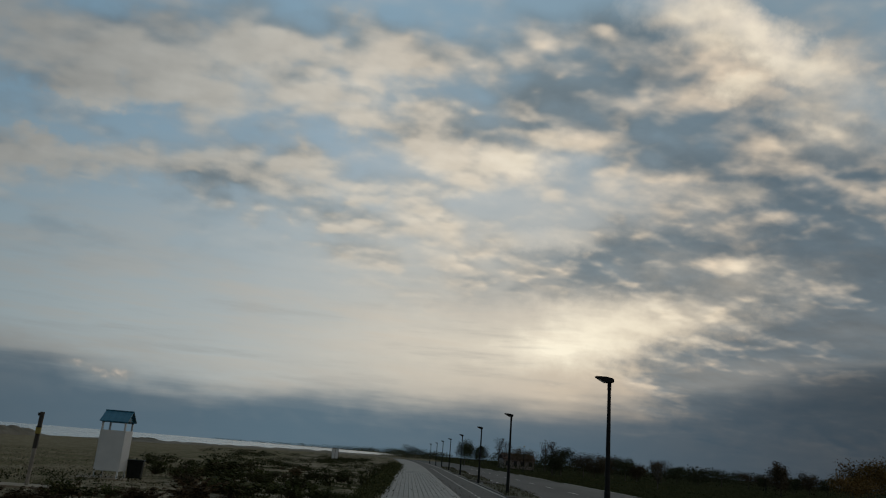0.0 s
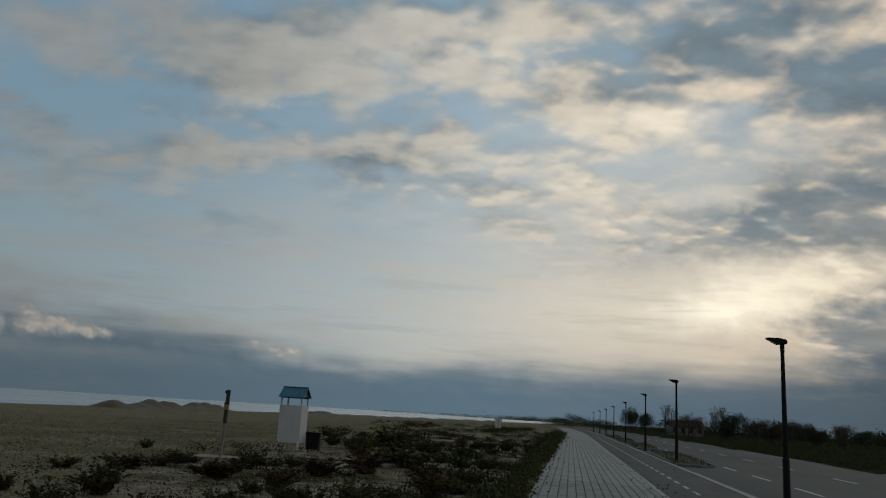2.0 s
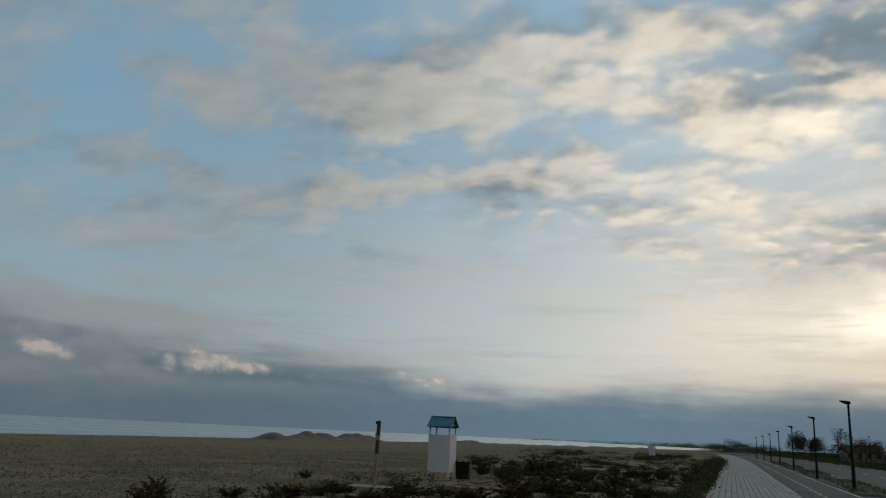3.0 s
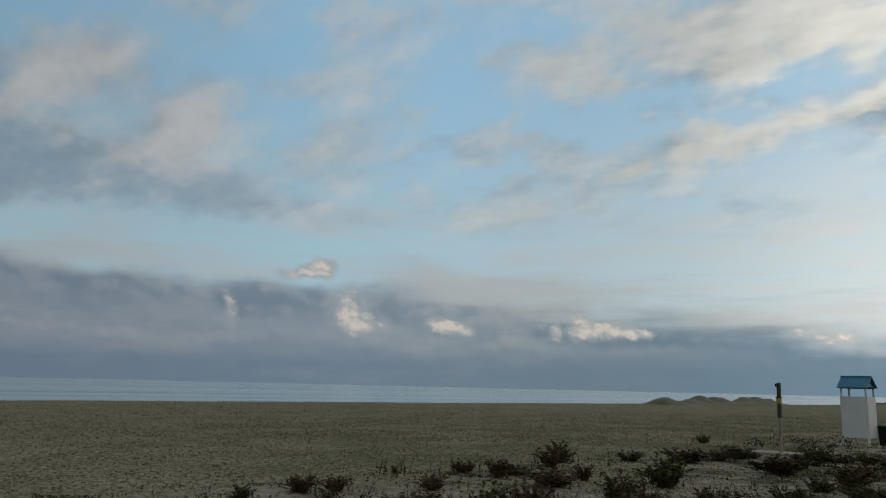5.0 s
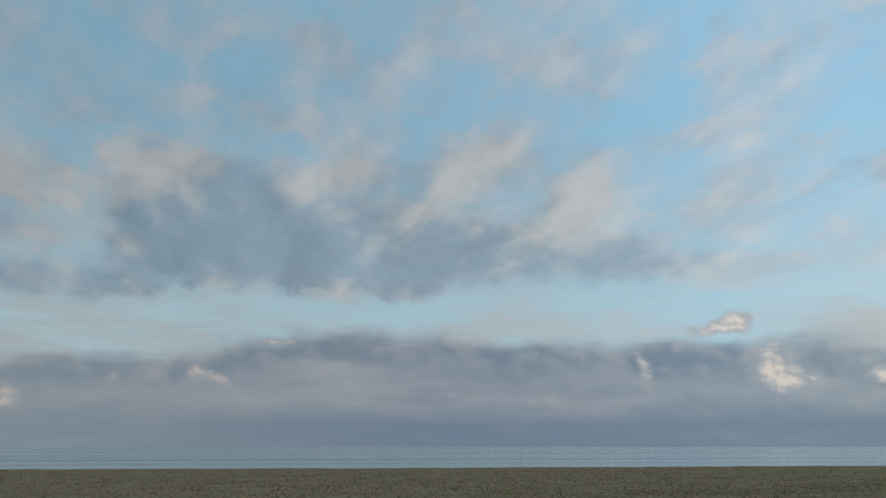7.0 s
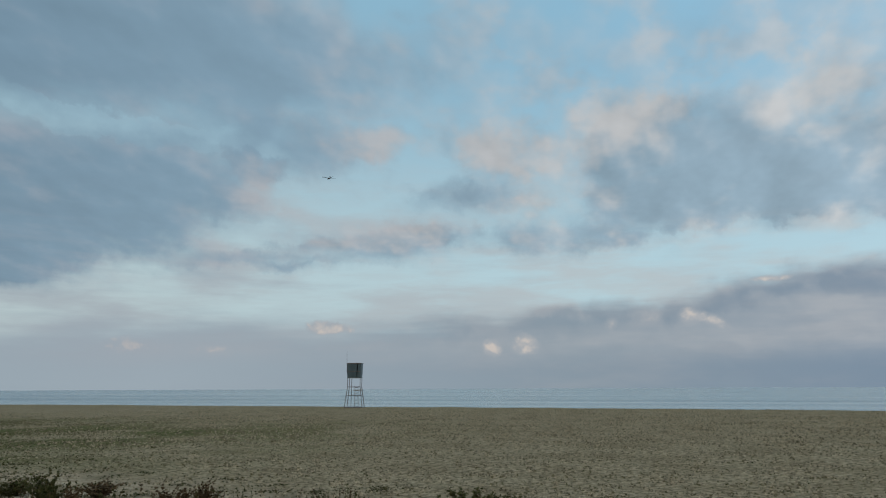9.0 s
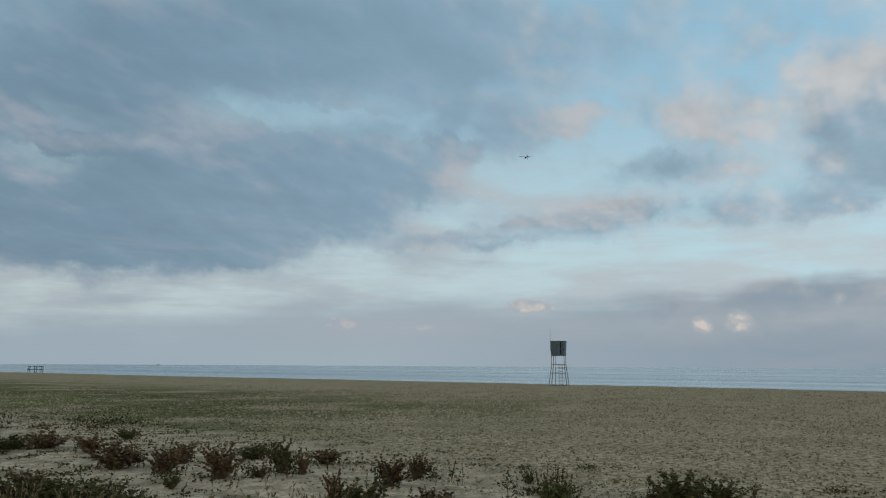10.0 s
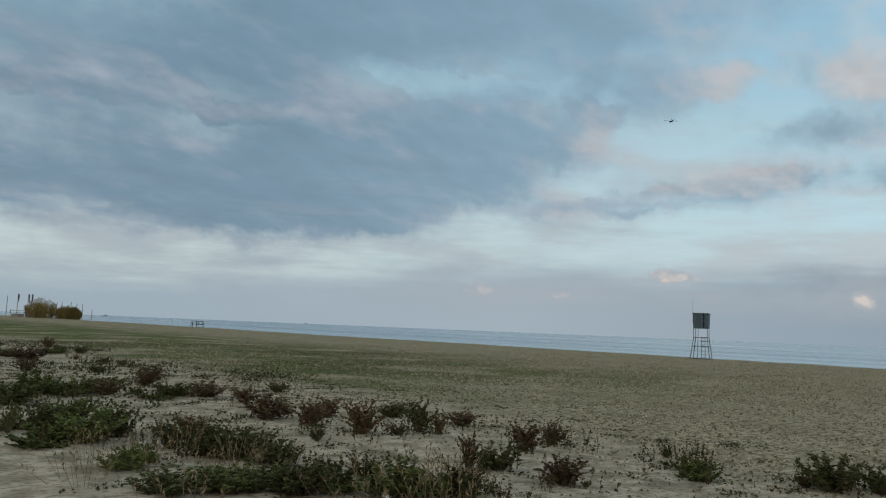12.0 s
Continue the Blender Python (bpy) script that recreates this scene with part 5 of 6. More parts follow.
class Soup:
    """Collects small faces for one mesh."""

    def __init__(self):
        self.v, self.f = [], []

    def leaf(self, p, along, size, rnd, wide=0.5):
        along = Vector(along).normalized()
        side = along.cross(Vector((rnd.uniform(-1, 1), rnd.uniform(-1, 1), rnd.uniform(-1, 1)))).normalized() * size * wide
        up = along.cross(side).normalized() * size * 0.12
        k = len(self.v)
        p = Vector(p)
        tip = p + along * size
        mid = p + along * size * 0.5
        self.v += [p, mid + side + up, tip, mid - side + up]
        self.f += [(k, k + 1, k + 2), (k, k + 2, k + 3)]

    def stick(self, a, b, r0, r1):
        a, b = Vector(a), Vector(b)
        d = (b - a).normalized()
        s = d.orthogonal().normalized()
        t = d.cross(s)
        k = len(self.v)
        for p, r in ((a, r0), (b, r1)):
            for i in range(3):
                q = 2.094 * i
                self.v.append(p + (s * math.cos(q) + t * math.sin(q)) * r)
        for i in range(3):
            j = (i + 1) % 3
            self.f.append((k + i, k + j, k + 3 + j, k + 3 + i))

    def mesh(self, name, material):
        me = bpy.data.meshes.new(name)
        me.from_pydata([tuple(v) for v in self.v], [], self.f)
        me.materials.append(material)
        return me


def weed(seed, leafmat, style, label):
    """A plant of about 1 m across and 1 m high, to be scaled."""
    rnd = random.Random(seed)
    stems, leaves = Soup(), Soup()
    count = {"bush": 30, "spike": 30, "mat": 28}[style]
    for i in range(count):
        a = rnd.uniform(0, 6.283)
        out = rnd.uniform(0.05, 1.0) ** 0.6 * {"bush": 0.5, "spike": 0.42, "mat": 0.55}[style]
        high = {"bush": rnd.uniform(0.5, 1.0), "spike": rnd.uniform(0.5, 1.05), "mat": rnd.uniform(0.2, 0.55)}[style] * (1 - 0.5 * out)
        base = Vector((0.02 * math.cos(a), 0.02 * math.sin(a), -0.05))
        p = base
        steps = 5
        for k in range(1, steps + 1):
            u = k / steps
            bendy = u * u if style == "spike" else u
            q = Vector((out * (0.3 + 0.7 * bendy) * math.cos(a), out * (0.3 + 0.7 * bendy) * math.sin(a), high * u ** 0.85))
            q += Vector((rnd.uniform(-1, 1), rnd.uniform(-1, 1), rnd.uniform(-0.5, 0.5))) * 0.04
            stems.stick(p, q, 0.011 * (1.2 - u), 0.011 * (1.05 - u))
            n = {"bush": 10, "spike": 9, "mat": 10}[style]
            for _ in range(n if k > 1 else 2):
                f = rnd.random()
                at = p.lerp(q, f)
                d = Vector((rnd.uniform(-1, 1), rnd.uniform(-1, 1), rnd.uniform(-0.2, 0.9)))
                if style == "spike":
                    d.z += 0.8
                leaves.leaf(at, d, rnd.uniform(0.045, 0.105) * (1.15 - 0.4 * u), rnd, 0.45)
            p = q
    top = new("weed", stems.mesh("weed_stems", STEM))
    fol = new("foliage", leaves.mesh("foliage", leafmat))
    fol.parent = top
    tagged(top, label, "weed", "weeds on the sand")
    return top


KINDS = [weed(1, LEAF_GREEN, "bush", "bushy olive-green weed growing in the sand"), weed(2, LEAF_RED, "spike", "upright reddish-brown weed growing in the sand"),
         weed(3, LEAF_MIX, "bush", "dark leafy weed clump growing in the sand"), weed(4, LEAF_RED, "bush", "wilted reddish-brown weed clump on the sand"),
         weed(5, LEAF_GREEN, "mat", "low spreading green weed on the sand"), weed(6, LEAF_MIX, "spike", "dark upright weed with narrow leaves on the sand")]
USED = set()
PLANTED = []
weed_rnd = random.Random(77)


def plant(kind, x, y, r, h):
    m = pose(x, y, land(x, y) - 0.01, weed_rnd.uniform(-6, 6), weed_rnd.uniform(-6, 6), weed_rnd.uniform(0, 360))
    src = KINDS[kind]
    size = Vector((r * 2, r * 2, h))
    if kind not in USED:
        USED.add(kind)
        ob = src
        ob.matrix_basis = m
    else:
        ob = copy_thing(src, m)
    ob.scale = size
    PLANTED.append((x, y))


# clumps on the edge of the beach, south of the promenade's start
for x, y, r, h in ((-6.21, -29.14, 0.52, 0.55), (-5.34, -24.63, 0.38, 0.41), (-7.23, -20.06, 0.35, 0.4), (-7.02, -16.14, 0.37, 0.42), (-7.29, -14.92, 0.3, 0.35), (-6.54, -12.36, 0.4, 0.54),
                   (-8.94, -16.56, 0.27, 0.28), (-6.68, -11.16, 0.32, 0.43), (-7.59, -12.05, 0.26, 0.38), (-6.8, -9.85, 0.3, 0.52), (-7.73, -9.62, 0.26, 0.57), (-7.86, -9.28, 0.14, 0.35),
                   (-8.88, -9.87, 0.32, 0.24), (-7.23, -9.55, 0.13, 0.18), (-6.48, -7.08, 0.15, 0.45), (-6.78, -6.88, 0.28, 0.36), (-7.98, -7.62, 0.28, 0.43), (-8.91, -7.9, 0.17, 0.43),
                   (-6.75, -5.78, 0.28, 0.33), (-5.2, -16.88, 0.37, 0.35), (-4.56, -10.86, 0.25, 0.35), (-5.32, -5.76, 0.12, 0.31)):
    plant(weed_rnd.choice((1, 1, 3, 5)), x, y, r * 1.4, h * 1.05)
for x, y, r, h in ((-6.97, -23.76, 0.28, 0.26), (-8.45, -26.26, 0.15, 0.25), (-8.47, -28.14, 0.22, 0.26), (-5.76, -16.85, 0.14, 0.19), (-8.57, -11.42, 0.26, 0.32), (-9.66, -6.42, 0.07, 0.19),
                   (-9.16, -4.24, 0.11, 0.15), (-5.89, -9.65, 0.12, 0.2), (-3.55, -11.01, 0.25, 0.52), (-3.85, -9.84, 0.26, 0.41), (-3.92, -9.13, 0.28, 0.46), (-4.15, -8.8, 0.28, 0.44),
                   (-4.88, -7.04, 0.19, 0.26), (-4.4, -6.73, 0.2, 0.3)):
    plant(weed_rnd.choice((2, 5, 5)), x, y, r * 1.4, h * 1.05)
for x, y, r, h in ((-6.41, -16.32, 0.38, 0.34), (-8.97, -5.54, 0.23, 0.38), (-9.21, -3.97, 0.29, 0.51), (-3.37, -16.19, 0.46, 0.61), (-4.0, -17.07, 0.36, 0.52), (-4.82, -17.5, 0.39, 0.4),
                   (-2.78, -10.92, 0.33, 0.52), (-3.11, -10.64, 0.35, 0.54), (-2.94, -12.15, 0.23, 0.43), (-3.54, -13.14, 0.33, 0.4), (-4.52, -8.84, 0.28, 0.42), (-4.51, -8.22, 0.24, 0.35),
                   (-3.05, -8.73, 0.21, 0.46), (-3.85, -7.37, 0.32, 0.37), (-3.96, -6.65, 0.3, 0.41), (-3.31, -6.98, 0.25, 0.29), (-2.85, -7.19, 0.33, 0.29), (-4.67, -6.23, 0.28, 0.43),
                   (-4.98, -6.06, 0.28, 0.54), (-5.21, -5.91, 0.17, 0.31), (-4.55, -7.42, 0.18, 0.29)):
    plant(weed_rnd.choice((0, 0, 2, 4)), x, y, r * 1.4, h * 1.05)
    plant(weed_rnd.choice((2, 4, 5)), x + weed_rnd.uniform(-1, 1) * r * 1.6, y + weed_rnd.uniform(-1, 1) * r * 1.6, r * 1.3, h * 0.7)
for x, y, r, h in ((-2.39, -11.83, 0.13, 0.45),):
    plant(weed_rnd.choice((5,)), x, y, r * 1.4, h * 1.05)
# clumps towards the cabin
for x, y, r, h in ((-12.04, 13.96, 0.4, 0.57), (-7.55, 10.1, 0.39, 0.46), (-7.98, 12.12, 0.53, 0.65), (-9.72, 6.26, 0.09, 0.15), (-11.95, 9.14, 0.1, 0.18), (-6.03, 8.03, 0.37, 0.41),
                   (-5.65, 11.76, 0.34, 0.32), (-5.93, 14.76, 0.53, 0.53), (-14.07, 23.4, 0.24, 0.32), (-10.58, 16.79, 0.79, 0.37), (-4.47, 12.59, 0.39, 0.39), (-5.63, 20.11, 0.83, 0.69),
                   (-5.39, 23.4, 1.04, 0.8), (-9.38, 31.04, 0.71, 0.61), (-9.05, 35.65, 1.2, 0.96), (-11.36, 34.13, 0.53, 0.58), (-8.95, 20.88, 0.82, 0.33), (-6.42, 18.5, 0.71, 0.43),
                   (-3.26, 13.04, 0.58, 0.43), (-3.11, 15.85, 0.53, 0.59), (-4.16, 14.18, 0.48, 0.39)):
    plant(weed_rnd.choice((2, 5, 5, 1)), x, y, r * 1.25, h)
for x, y, r, h in ((-9.33, 10.61, 0.46, 0.43), (-11.49, 10.47, 0.25, 0.3), (-10.67, 10.59, 0.34, 0.37), (-11.52, 15.93, 0.43, 0.29), (-10.8, 6.47, 0.33, 0.31), (-10.63, 6.98, 0.31, 0.28),
                   (-10.16, 5.12, 0.25, 0.27), (-9.43, 3.92, 0.25, 0.23), (-9.32, 4.41, 0.15, 0.15), (-7.98, 5.31, 0.16, 0.21), (-9.97, 8.43, 0.32, 0.27), (-7.91, 6.1, 0.33, 0.34),
                   (-7.6, 6.42, 0.33, 0.35), (-7.14, 6.94, 0.33, 0.53), (-6.87, 7.37, 0.37, 0.52), (-6.83, 7.86, 0.19, 0.31), (-5.68, 8.78, 0.34, 0.31), (-5.83, 10.05, 0.47, 0.39),
                   (-7.99, 16.34, 0.63, 0.5), (-10.33, 18.04, 0.45, 0.33), (-9.66, 11.9, 0.28, 0.34), (-6.85, 9.81, 0.26, 0.3)):
    plant(weed_rnd.choice((1, 1, 3, 5)), x, y, r * 1.25, h)
tries = 0
while len(PLANTED) < 300 and tries < 6000:
    tries += 1
    y = weed_rnd.choice((weed_rnd.uniform(-40, -18.5), weed_rnd.uniform(4, 60), weed_rnd.uniform(10, 45)))
    wide = 10.2 if y < 0 else 8 + 0.16 * y
    u = -1.6 - wide * weed_rnd.random() ** (1.35 if y < 0 else 1.1)
    x = u + lean(y)
    if noise.noise((x * 0.28, y * 0.28, 5)) < (-0.05 if y < 0 else -0.1) + 0.25 * (-u / wide) or (abs(y) < 6 and u > -7):
        continue
    if abs(x + 11.5) < 1.6 and 28 < y < 31.6 or abs(x + 10.9) < 0.9 and abs(y - 22) < 0.9:
        continue
    big = weed_rnd.uniform(0.2, 0.6)
    plant(weed_rnd.choice((0, 1, 2, 2, 3, 4, 5) if u < -5 else (0, 0, 2, 2, 4, 5)), x, y, big, big * weed_rnd.uniform(0.7, 1.1))


def scatter(name, label, material, count, place, build, category="plants"):
    rnd = random.Random(len(name) * 13 + count)
    soup = Soup()
    for _ in range(count):
        p = place(rnd)
        if p:
            build(soup, rnd, Vector((p[0], p[1], land(*p))))
    tagged(new(name, soup.mesh(name, material)), label, category, kind="stuff")


def far_weed(s, rnd, p):
    r = rnd.uniform(0.15, 0.5) * (1 if p.y < 60 else 1.5)
    for _ in range(26):
        d = Vector((rnd.gauss(0, 0.5), rnd.gauss(0, 0.5), 0))
        s.leaf(p + d * r + Vector((0, 0, rnd.uniform(0, 0.6) * r)), (rnd.uniform(-1, 1), rnd.uniform(-1, 1), rnd.uniform(0, 1.4)), rnd.uniform(0.035, 0.09) * (1 if p.y < 35 else 1.8), rnd, 0.35)


def weed_spot(rnd):
    y = rnd.uniform(-90, 135)
    wide = 10.5 if y < 0 else 8 + 0.16 * y
    u = -1.5 - wide * rnd.random() ** 1.15
    x = u + lean(y)
    if noise.noise((x * 0.22, y * 0.22, 5)) < (-0.12 if y < 0 else 0.02) + 0.22 * (-u / wide) or (abs(y) < 4 and u > -7) or -13 < y < 16:
        return None
    return None if -12.8 < x < -10.2 and 28.5 < y < 31.5 else (x, y)


scatter("weed_growth", "patchy dark weeds covering the sandy strip", LEAF_MIX, 5200, weed_spot, far_weed)


def tuft(s, rnd, p):
    for _ in range(3):
        s.leaf(p, (rnd.uniform(-1, 1), rnd.uniform(-1, 1), rnd.uniform(0.1, 0.8)), rnd.uniform(0.018, 0.045), rnd, 0.4)


def beach_spot(rnd):
    d = 8 + 45 * rnd.random() ** 1.3
    a = radians(rnd.uniform(15, 172))
    x, y = -d * math.sin(a), d * math.cos(a)
    if y < 0 and x > -8.5 and rnd.random() < 0.8:
        return None
    return (x, y) if -58 < x < -4 else None


LOW_GREEN = leaf_material("low_beach_plant", (0.04, 0.042, 0.018), (0.12, 0.105, 0.06))
scatter("beach_tufts", "tiny scattered plants and debris on the pebbly beach", LOW_GREEN, 30000, beach_spot, tuft)


def clod(s, rnd, p):
    r, h, a = rnd.uniform(0.012, 0.036), rnd.uniform(0.008, 0.024), rnd.uniform(0, 1.57)
    k = len(s.v)
    for i in range(4):
        q = a + 1.571 * i
        s.v.append((p.x + r * math.cos(q), p.y + r * rnd.uniform(0.7, 1.3) * math.sin(q), p.z - 0.01))
    s.v.append((p.x + rnd.uniform(-0.3, 0.3) * r, p.y, p.z + h))
    s.f += [(k, k + 1, k + 4), (k + 1, k + 2, k + 4), (k + 2, k + 3, k + 4), (k + 3, k, k + 4)]


CLOD = leaf_material("beach_clod", (0.045, 0.041, 0.026), (0.285, 0.242, 0.168), 0.95)
scatter("beach_pebbles", "small pebbles and clods strewn over the beach", CLOD, 110000, beach_spot, clod, "pebbles")


def lump_spot(rnd):
    d = 24 + 42 * rnd.random()
    a = radians(rnd.uniform(18, 172))
    x, y = -d * math.sin(a), d * math.cos(a)
    return (x, y) if -63 < x < -8 else None


def lump(s, rnd, p):
    k = rnd.uniform(1.0, 2.4)
    clod(s, rnd, p)
    base = Vector(p)
    for i in range(len(s.v) - 5, len(s.v)):
        v = Vector(s.v[i])
        s.v[i] = (base.x + (v.x - base.x) * k, base.y + (v.y - base.y) * k, base.z + (v.z - base.z) * k * 1.2)


LUMP = leaf_material("beach_lump", (0.06, 0.056, 0.035), (0.265, 0.226, 0.157), 0.95)
scatter("beach_lumps", "uneven lumps of sand and dry weed over the far beach", LUMP, 60000, lump_spot, lump, "sand lumps")


def sward_spot(rnd):
    y = -4 - 45 * rnd.random() ** 1.1
    x = -9 - 26 * rnd.random()
    if rnd.random() > (-4 - y) / 18 or rnd.random() > (36 + x) / 10:
        return None
    if y > x * rnd.uniform(0.8, 1.5):
        return None
    return (x, y) if noise.noise((x * 0.10, y * 0.10, 3)) > rnd.uniform(-0.35, 0.25) else None


SWARD = leaf_material("sparse_beach_sward", (0.022, 0.030, 0.009), (0.085, 0.085, 0.032))
scatter("beach_sward", "sparse low green plants spread thinly over the sand", SWARD, 60000, sward_spot, tuft)


def sprig(s, rnd, p):
    """One thin upright stem with narrow leaves."""
    for _ in range(rnd.choice((1, 2, 3))):
        foot = p + Vector((rnd.gauss(0, 0.06), rnd.gauss(0, 0.06), -0.02))
        h = rnd.uniform(0.12, 0.36)
        tip = foot + Vector((rnd.gauss(0, 0.22) * h, rnd.gauss(0, 0.22) * h, h))
        s.stick(foot, tip, 0.004, 0.0015)
        for _ in range(13):
            u = rnd.uniform(0.15, 1.0)
            s.leaf(foot.lerp(tip, u), (rnd.uniform(-1, 1), rnd.uniform(-1, 1), rnd.uniform(-0.1, 1.3)), rnd.uniform(0.018, 0.05) * (1.25 - 0.6 * u), rnd, 0.4)


def sprig_spot(rnd):
    if rnd.random() < 0.94:
        x, y = rnd.choice(PLANTED)
        k = rnd.choice((0.12, 0.2, 0.35))
        x, y = x + rnd.gauss(0, k), y + rnd.gauss(0, k)
    else:
        y = rnd.uniform(-30, 30)
        x = -1.6 - 9.5 * rnd.random() + lean(y)
        if noise.noise((x * 0.4, y * 0.4, 8)) < 0.12:
            return None
    if x > -1.3 + lean(y) or (abs(y) < 5 and x > -6) or (-9.0 < y < -4 and x > -4.2 - 0.3 * (y + 9)) or (-12.6 < x < -10.1 and 27.6 < y < 31.5):
        return None
    return (x, y)


scatter("weed_sprigs", "thin upright reddish weed stems scattered on the sand", LEAF_RED, 1100, sprig_spot, sprig)
scatter("weed_sprigs", "thin upright dark green weed stems scattered on the sand", LEAF_MIX, 1300, sprig_spot, sprig)


def flat_mat(s, rnd, p):
    a = rnd.uniform(0, 6.28)
    for _ in range(60):
        d = Vector((rnd.gauss(0, 0.22), rnd.gauss(0, 0.09), 0))
        d = Vector((d.x * math.cos(a) - d.y * math.sin(a), d.x * math.sin(a) + d.y * math.cos(a), 0.012))
        s.leaf(p + d, (rnd.uniform(-1, 1), rnd.uniform(-1, 1), rnd.uniform(-0.05, 0.25)), rnd.uniform(0.02, 0.05), rnd, 0.4)


def mat_spot(rnd):
    y = rnd.choice((rnd.uniform(-28, -1), rnd.uniform(2, 30)))
    return (rnd.uniform(-12.5, -2.2) + lean(y), y)


scatter("creeping_plants", "flat dark creeping plants on the pale sand", LEAF_MIX, 560, mat_spot, flat_mat)


def straw(s, rnd, p):
    for _ in range(14):
        d = Vector((rnd.gauss(0, 0.16), rnd.gauss(0, 0.16), 0))
        h = rnd.uniform(0.15, 0.5)
        tip = p + d * 1.7 + Vector((rnd.uniform(-0.08, 0.08), rnd.uniform(-0.08, 0.08), h))
        s.stick(p + d, tip, 0.003, 0.0015)
        for k in range(3):
            s.leaf((p + d).lerp(tip, 0.6 + 0.15 * k), (rnd.uniform(-1, 1), rnd.uniform(-1, 1), 1.2), 0.06, rnd, 0.15)


def straw_spot(rnd):
    return rnd.choice(((-5.0 + rnd.gauss(0, 0.5), -5.6 + rnd.gauss(0, 0.4)), (-3.2 + rnd.gauss(0, 0.4), -8.4 + rnd.gauss(0, 0.3)), (rnd.uniform(-9, -2), rnd.uniform(-22, -5)), (rnd.uniform(-9, -2), rnd.uniform(7, 30))))


scatter("dry_grass", "dry straw-coloured grass stalks among the weeds", STRAW, 26, straw_spot, straw)


def blade(s, rnd, p):
    for _ in range(4):
        s.leaf(p + Vector((rnd.gauss(0, 0.1), rnd.gauss(0, 0.1), -0.02)), (rnd.uniform(-0.6, 0.6), rnd.uniform(-0.6, 0.6), 1), rnd.uniform(0.08, 0.26), rnd, 0.1)


def verge_spot(rnd):
    y = rnd.uniform(22, 130)
    return (16.6 + 45 * rnd.random() ** 1.5 + lean(y), y)


VERGE = leaf_material("verge_grass", (0.027, 0.034, 0.013), (0.070, 0.070, 0.032))
scatter("verge_grass", "rough dark grass along the road verge", VERGE, 6000, verge_spot, blade, "grass")


def edge_spot(rnd):
    y = 14 + 90 * rnd.random() ** 1.6
    return (-1.08 - abs(rnd.gauss(0, 0.3)) + lean(y), y)


scatter("path_edge_weeds", "ragged weeds creeping over the promenade edge", LEAF_MIX, 900, edge_spot, far_weed)


def fallen(s, rnd, p):
    s.leaf(Vector((p.x, p.y, 0.008)), (rnd.uniform(-1, 1), rnd.uniform(-1, 1), rnd.uniform(0.0, 0.35)), rnd.uniform(0.04, 0.085), rnd, 0.4)


def path_spot(rnd):
    y = 14 + 50 * rnd.random() ** 1.5
    return (rnd.choice((rnd.uniform(-0.9, 4.6), rnd.gauss(2.4, 0.25), rnd.gauss(2.5, 0.4))) + lean(y), y)


scatter("fallen_leaves", "dry brown leaves blown over the promenade and cycle path", TREE_BROWN, 230, path_spot, fallen, "leaves")


# ---- trees ----
def tree(name, x, y, h, w, kind, seed, label):
    rnd = random.Random(seed)
    bare = kind == "bare"
    wood, leaves = Soup(), Soup()
    trunk_top = h * (0.85 if bare else 0.55)
    wood.stick((0, 0, -0.2), (0, 0, trunk_top), 0.035 * h ** 0.9, 0.012 * h ** 0.9)
    tips = []
    for i in range(26 if bare else 14):
        z = h * rnd.uniform(0.18 if bare else 0.25, 0.8)
        a = rnd.uniform(0, 6.28)
        reach = w * 0.5 * rnd.uniform(0.5, 1.0) * (1.1 - abs(z / h - 0.5))
        p = Vector((0, 0, min(z, trunk_top)))
        q = p + Vector((reach * math.cos(a), reach * math.sin(a), h * rnd.uniform(0.1, 0.3)))
        q.z = min(q.z, h * 0.97)
        wood.stick(p, q, 0.010 * h ** 0.8, 0.004 * h ** 0.8)
        tips.append(q)
        for _ in range(7 if bare else 3):
            r = p.lerp(q, rnd.uniform(0.3, 1))
            e = r + Vector((rnd.uniform(-0.12, 0.12) * w, rnd.uniform(-0.12, 0.12) * w, rnd.uniform(0.03, 0.2) * h))
            e.z = min(e.z, h)
            wood.stick(r, e, 0.003 * h ** 0.8, 0.0012 * h ** 0.8)
            tips.append(e)
    n = 170 if bare else 4000
    for _ in range(n):
        c = rnd.choice(tips)
        off = Vector((rnd.gauss(0, 0.08) * w, rnd.gauss(0, 0.08) * w, rnd.gauss(0, 0.05) * h))
        p = c + off
        p.z = min(max(p.z - (0.0 if bare else h * 0.35 * rnd.random() ** 2), h * 0.04), h)
        leaves.leaf(p, (rnd.uniform(-1, 1), rnd.uniform(-1, 1), rnd.uniform(-1, 1)), rnd.uniform(0.022, 0.048) * h ** 0.9, rnd, 0.5)
    top = empty("tree" if name == "tree" else name, pose(x, y, land(x, y), 0, 0, rnd.uniform(0, 360)))
    tagged(top, label, "tree", "trees beyond the road")
    t = new("trunk", wood.mesh("trunk", BARK))
    t.parent = top
    m = {"green": TREE_GREEN, "autumn": TREE_RUST, "bare": TREE_BROWN, "brown": TREE_BROWN}[kind]
    c = new("crown", leaves.mesh("crown", m))
    c.parent = top


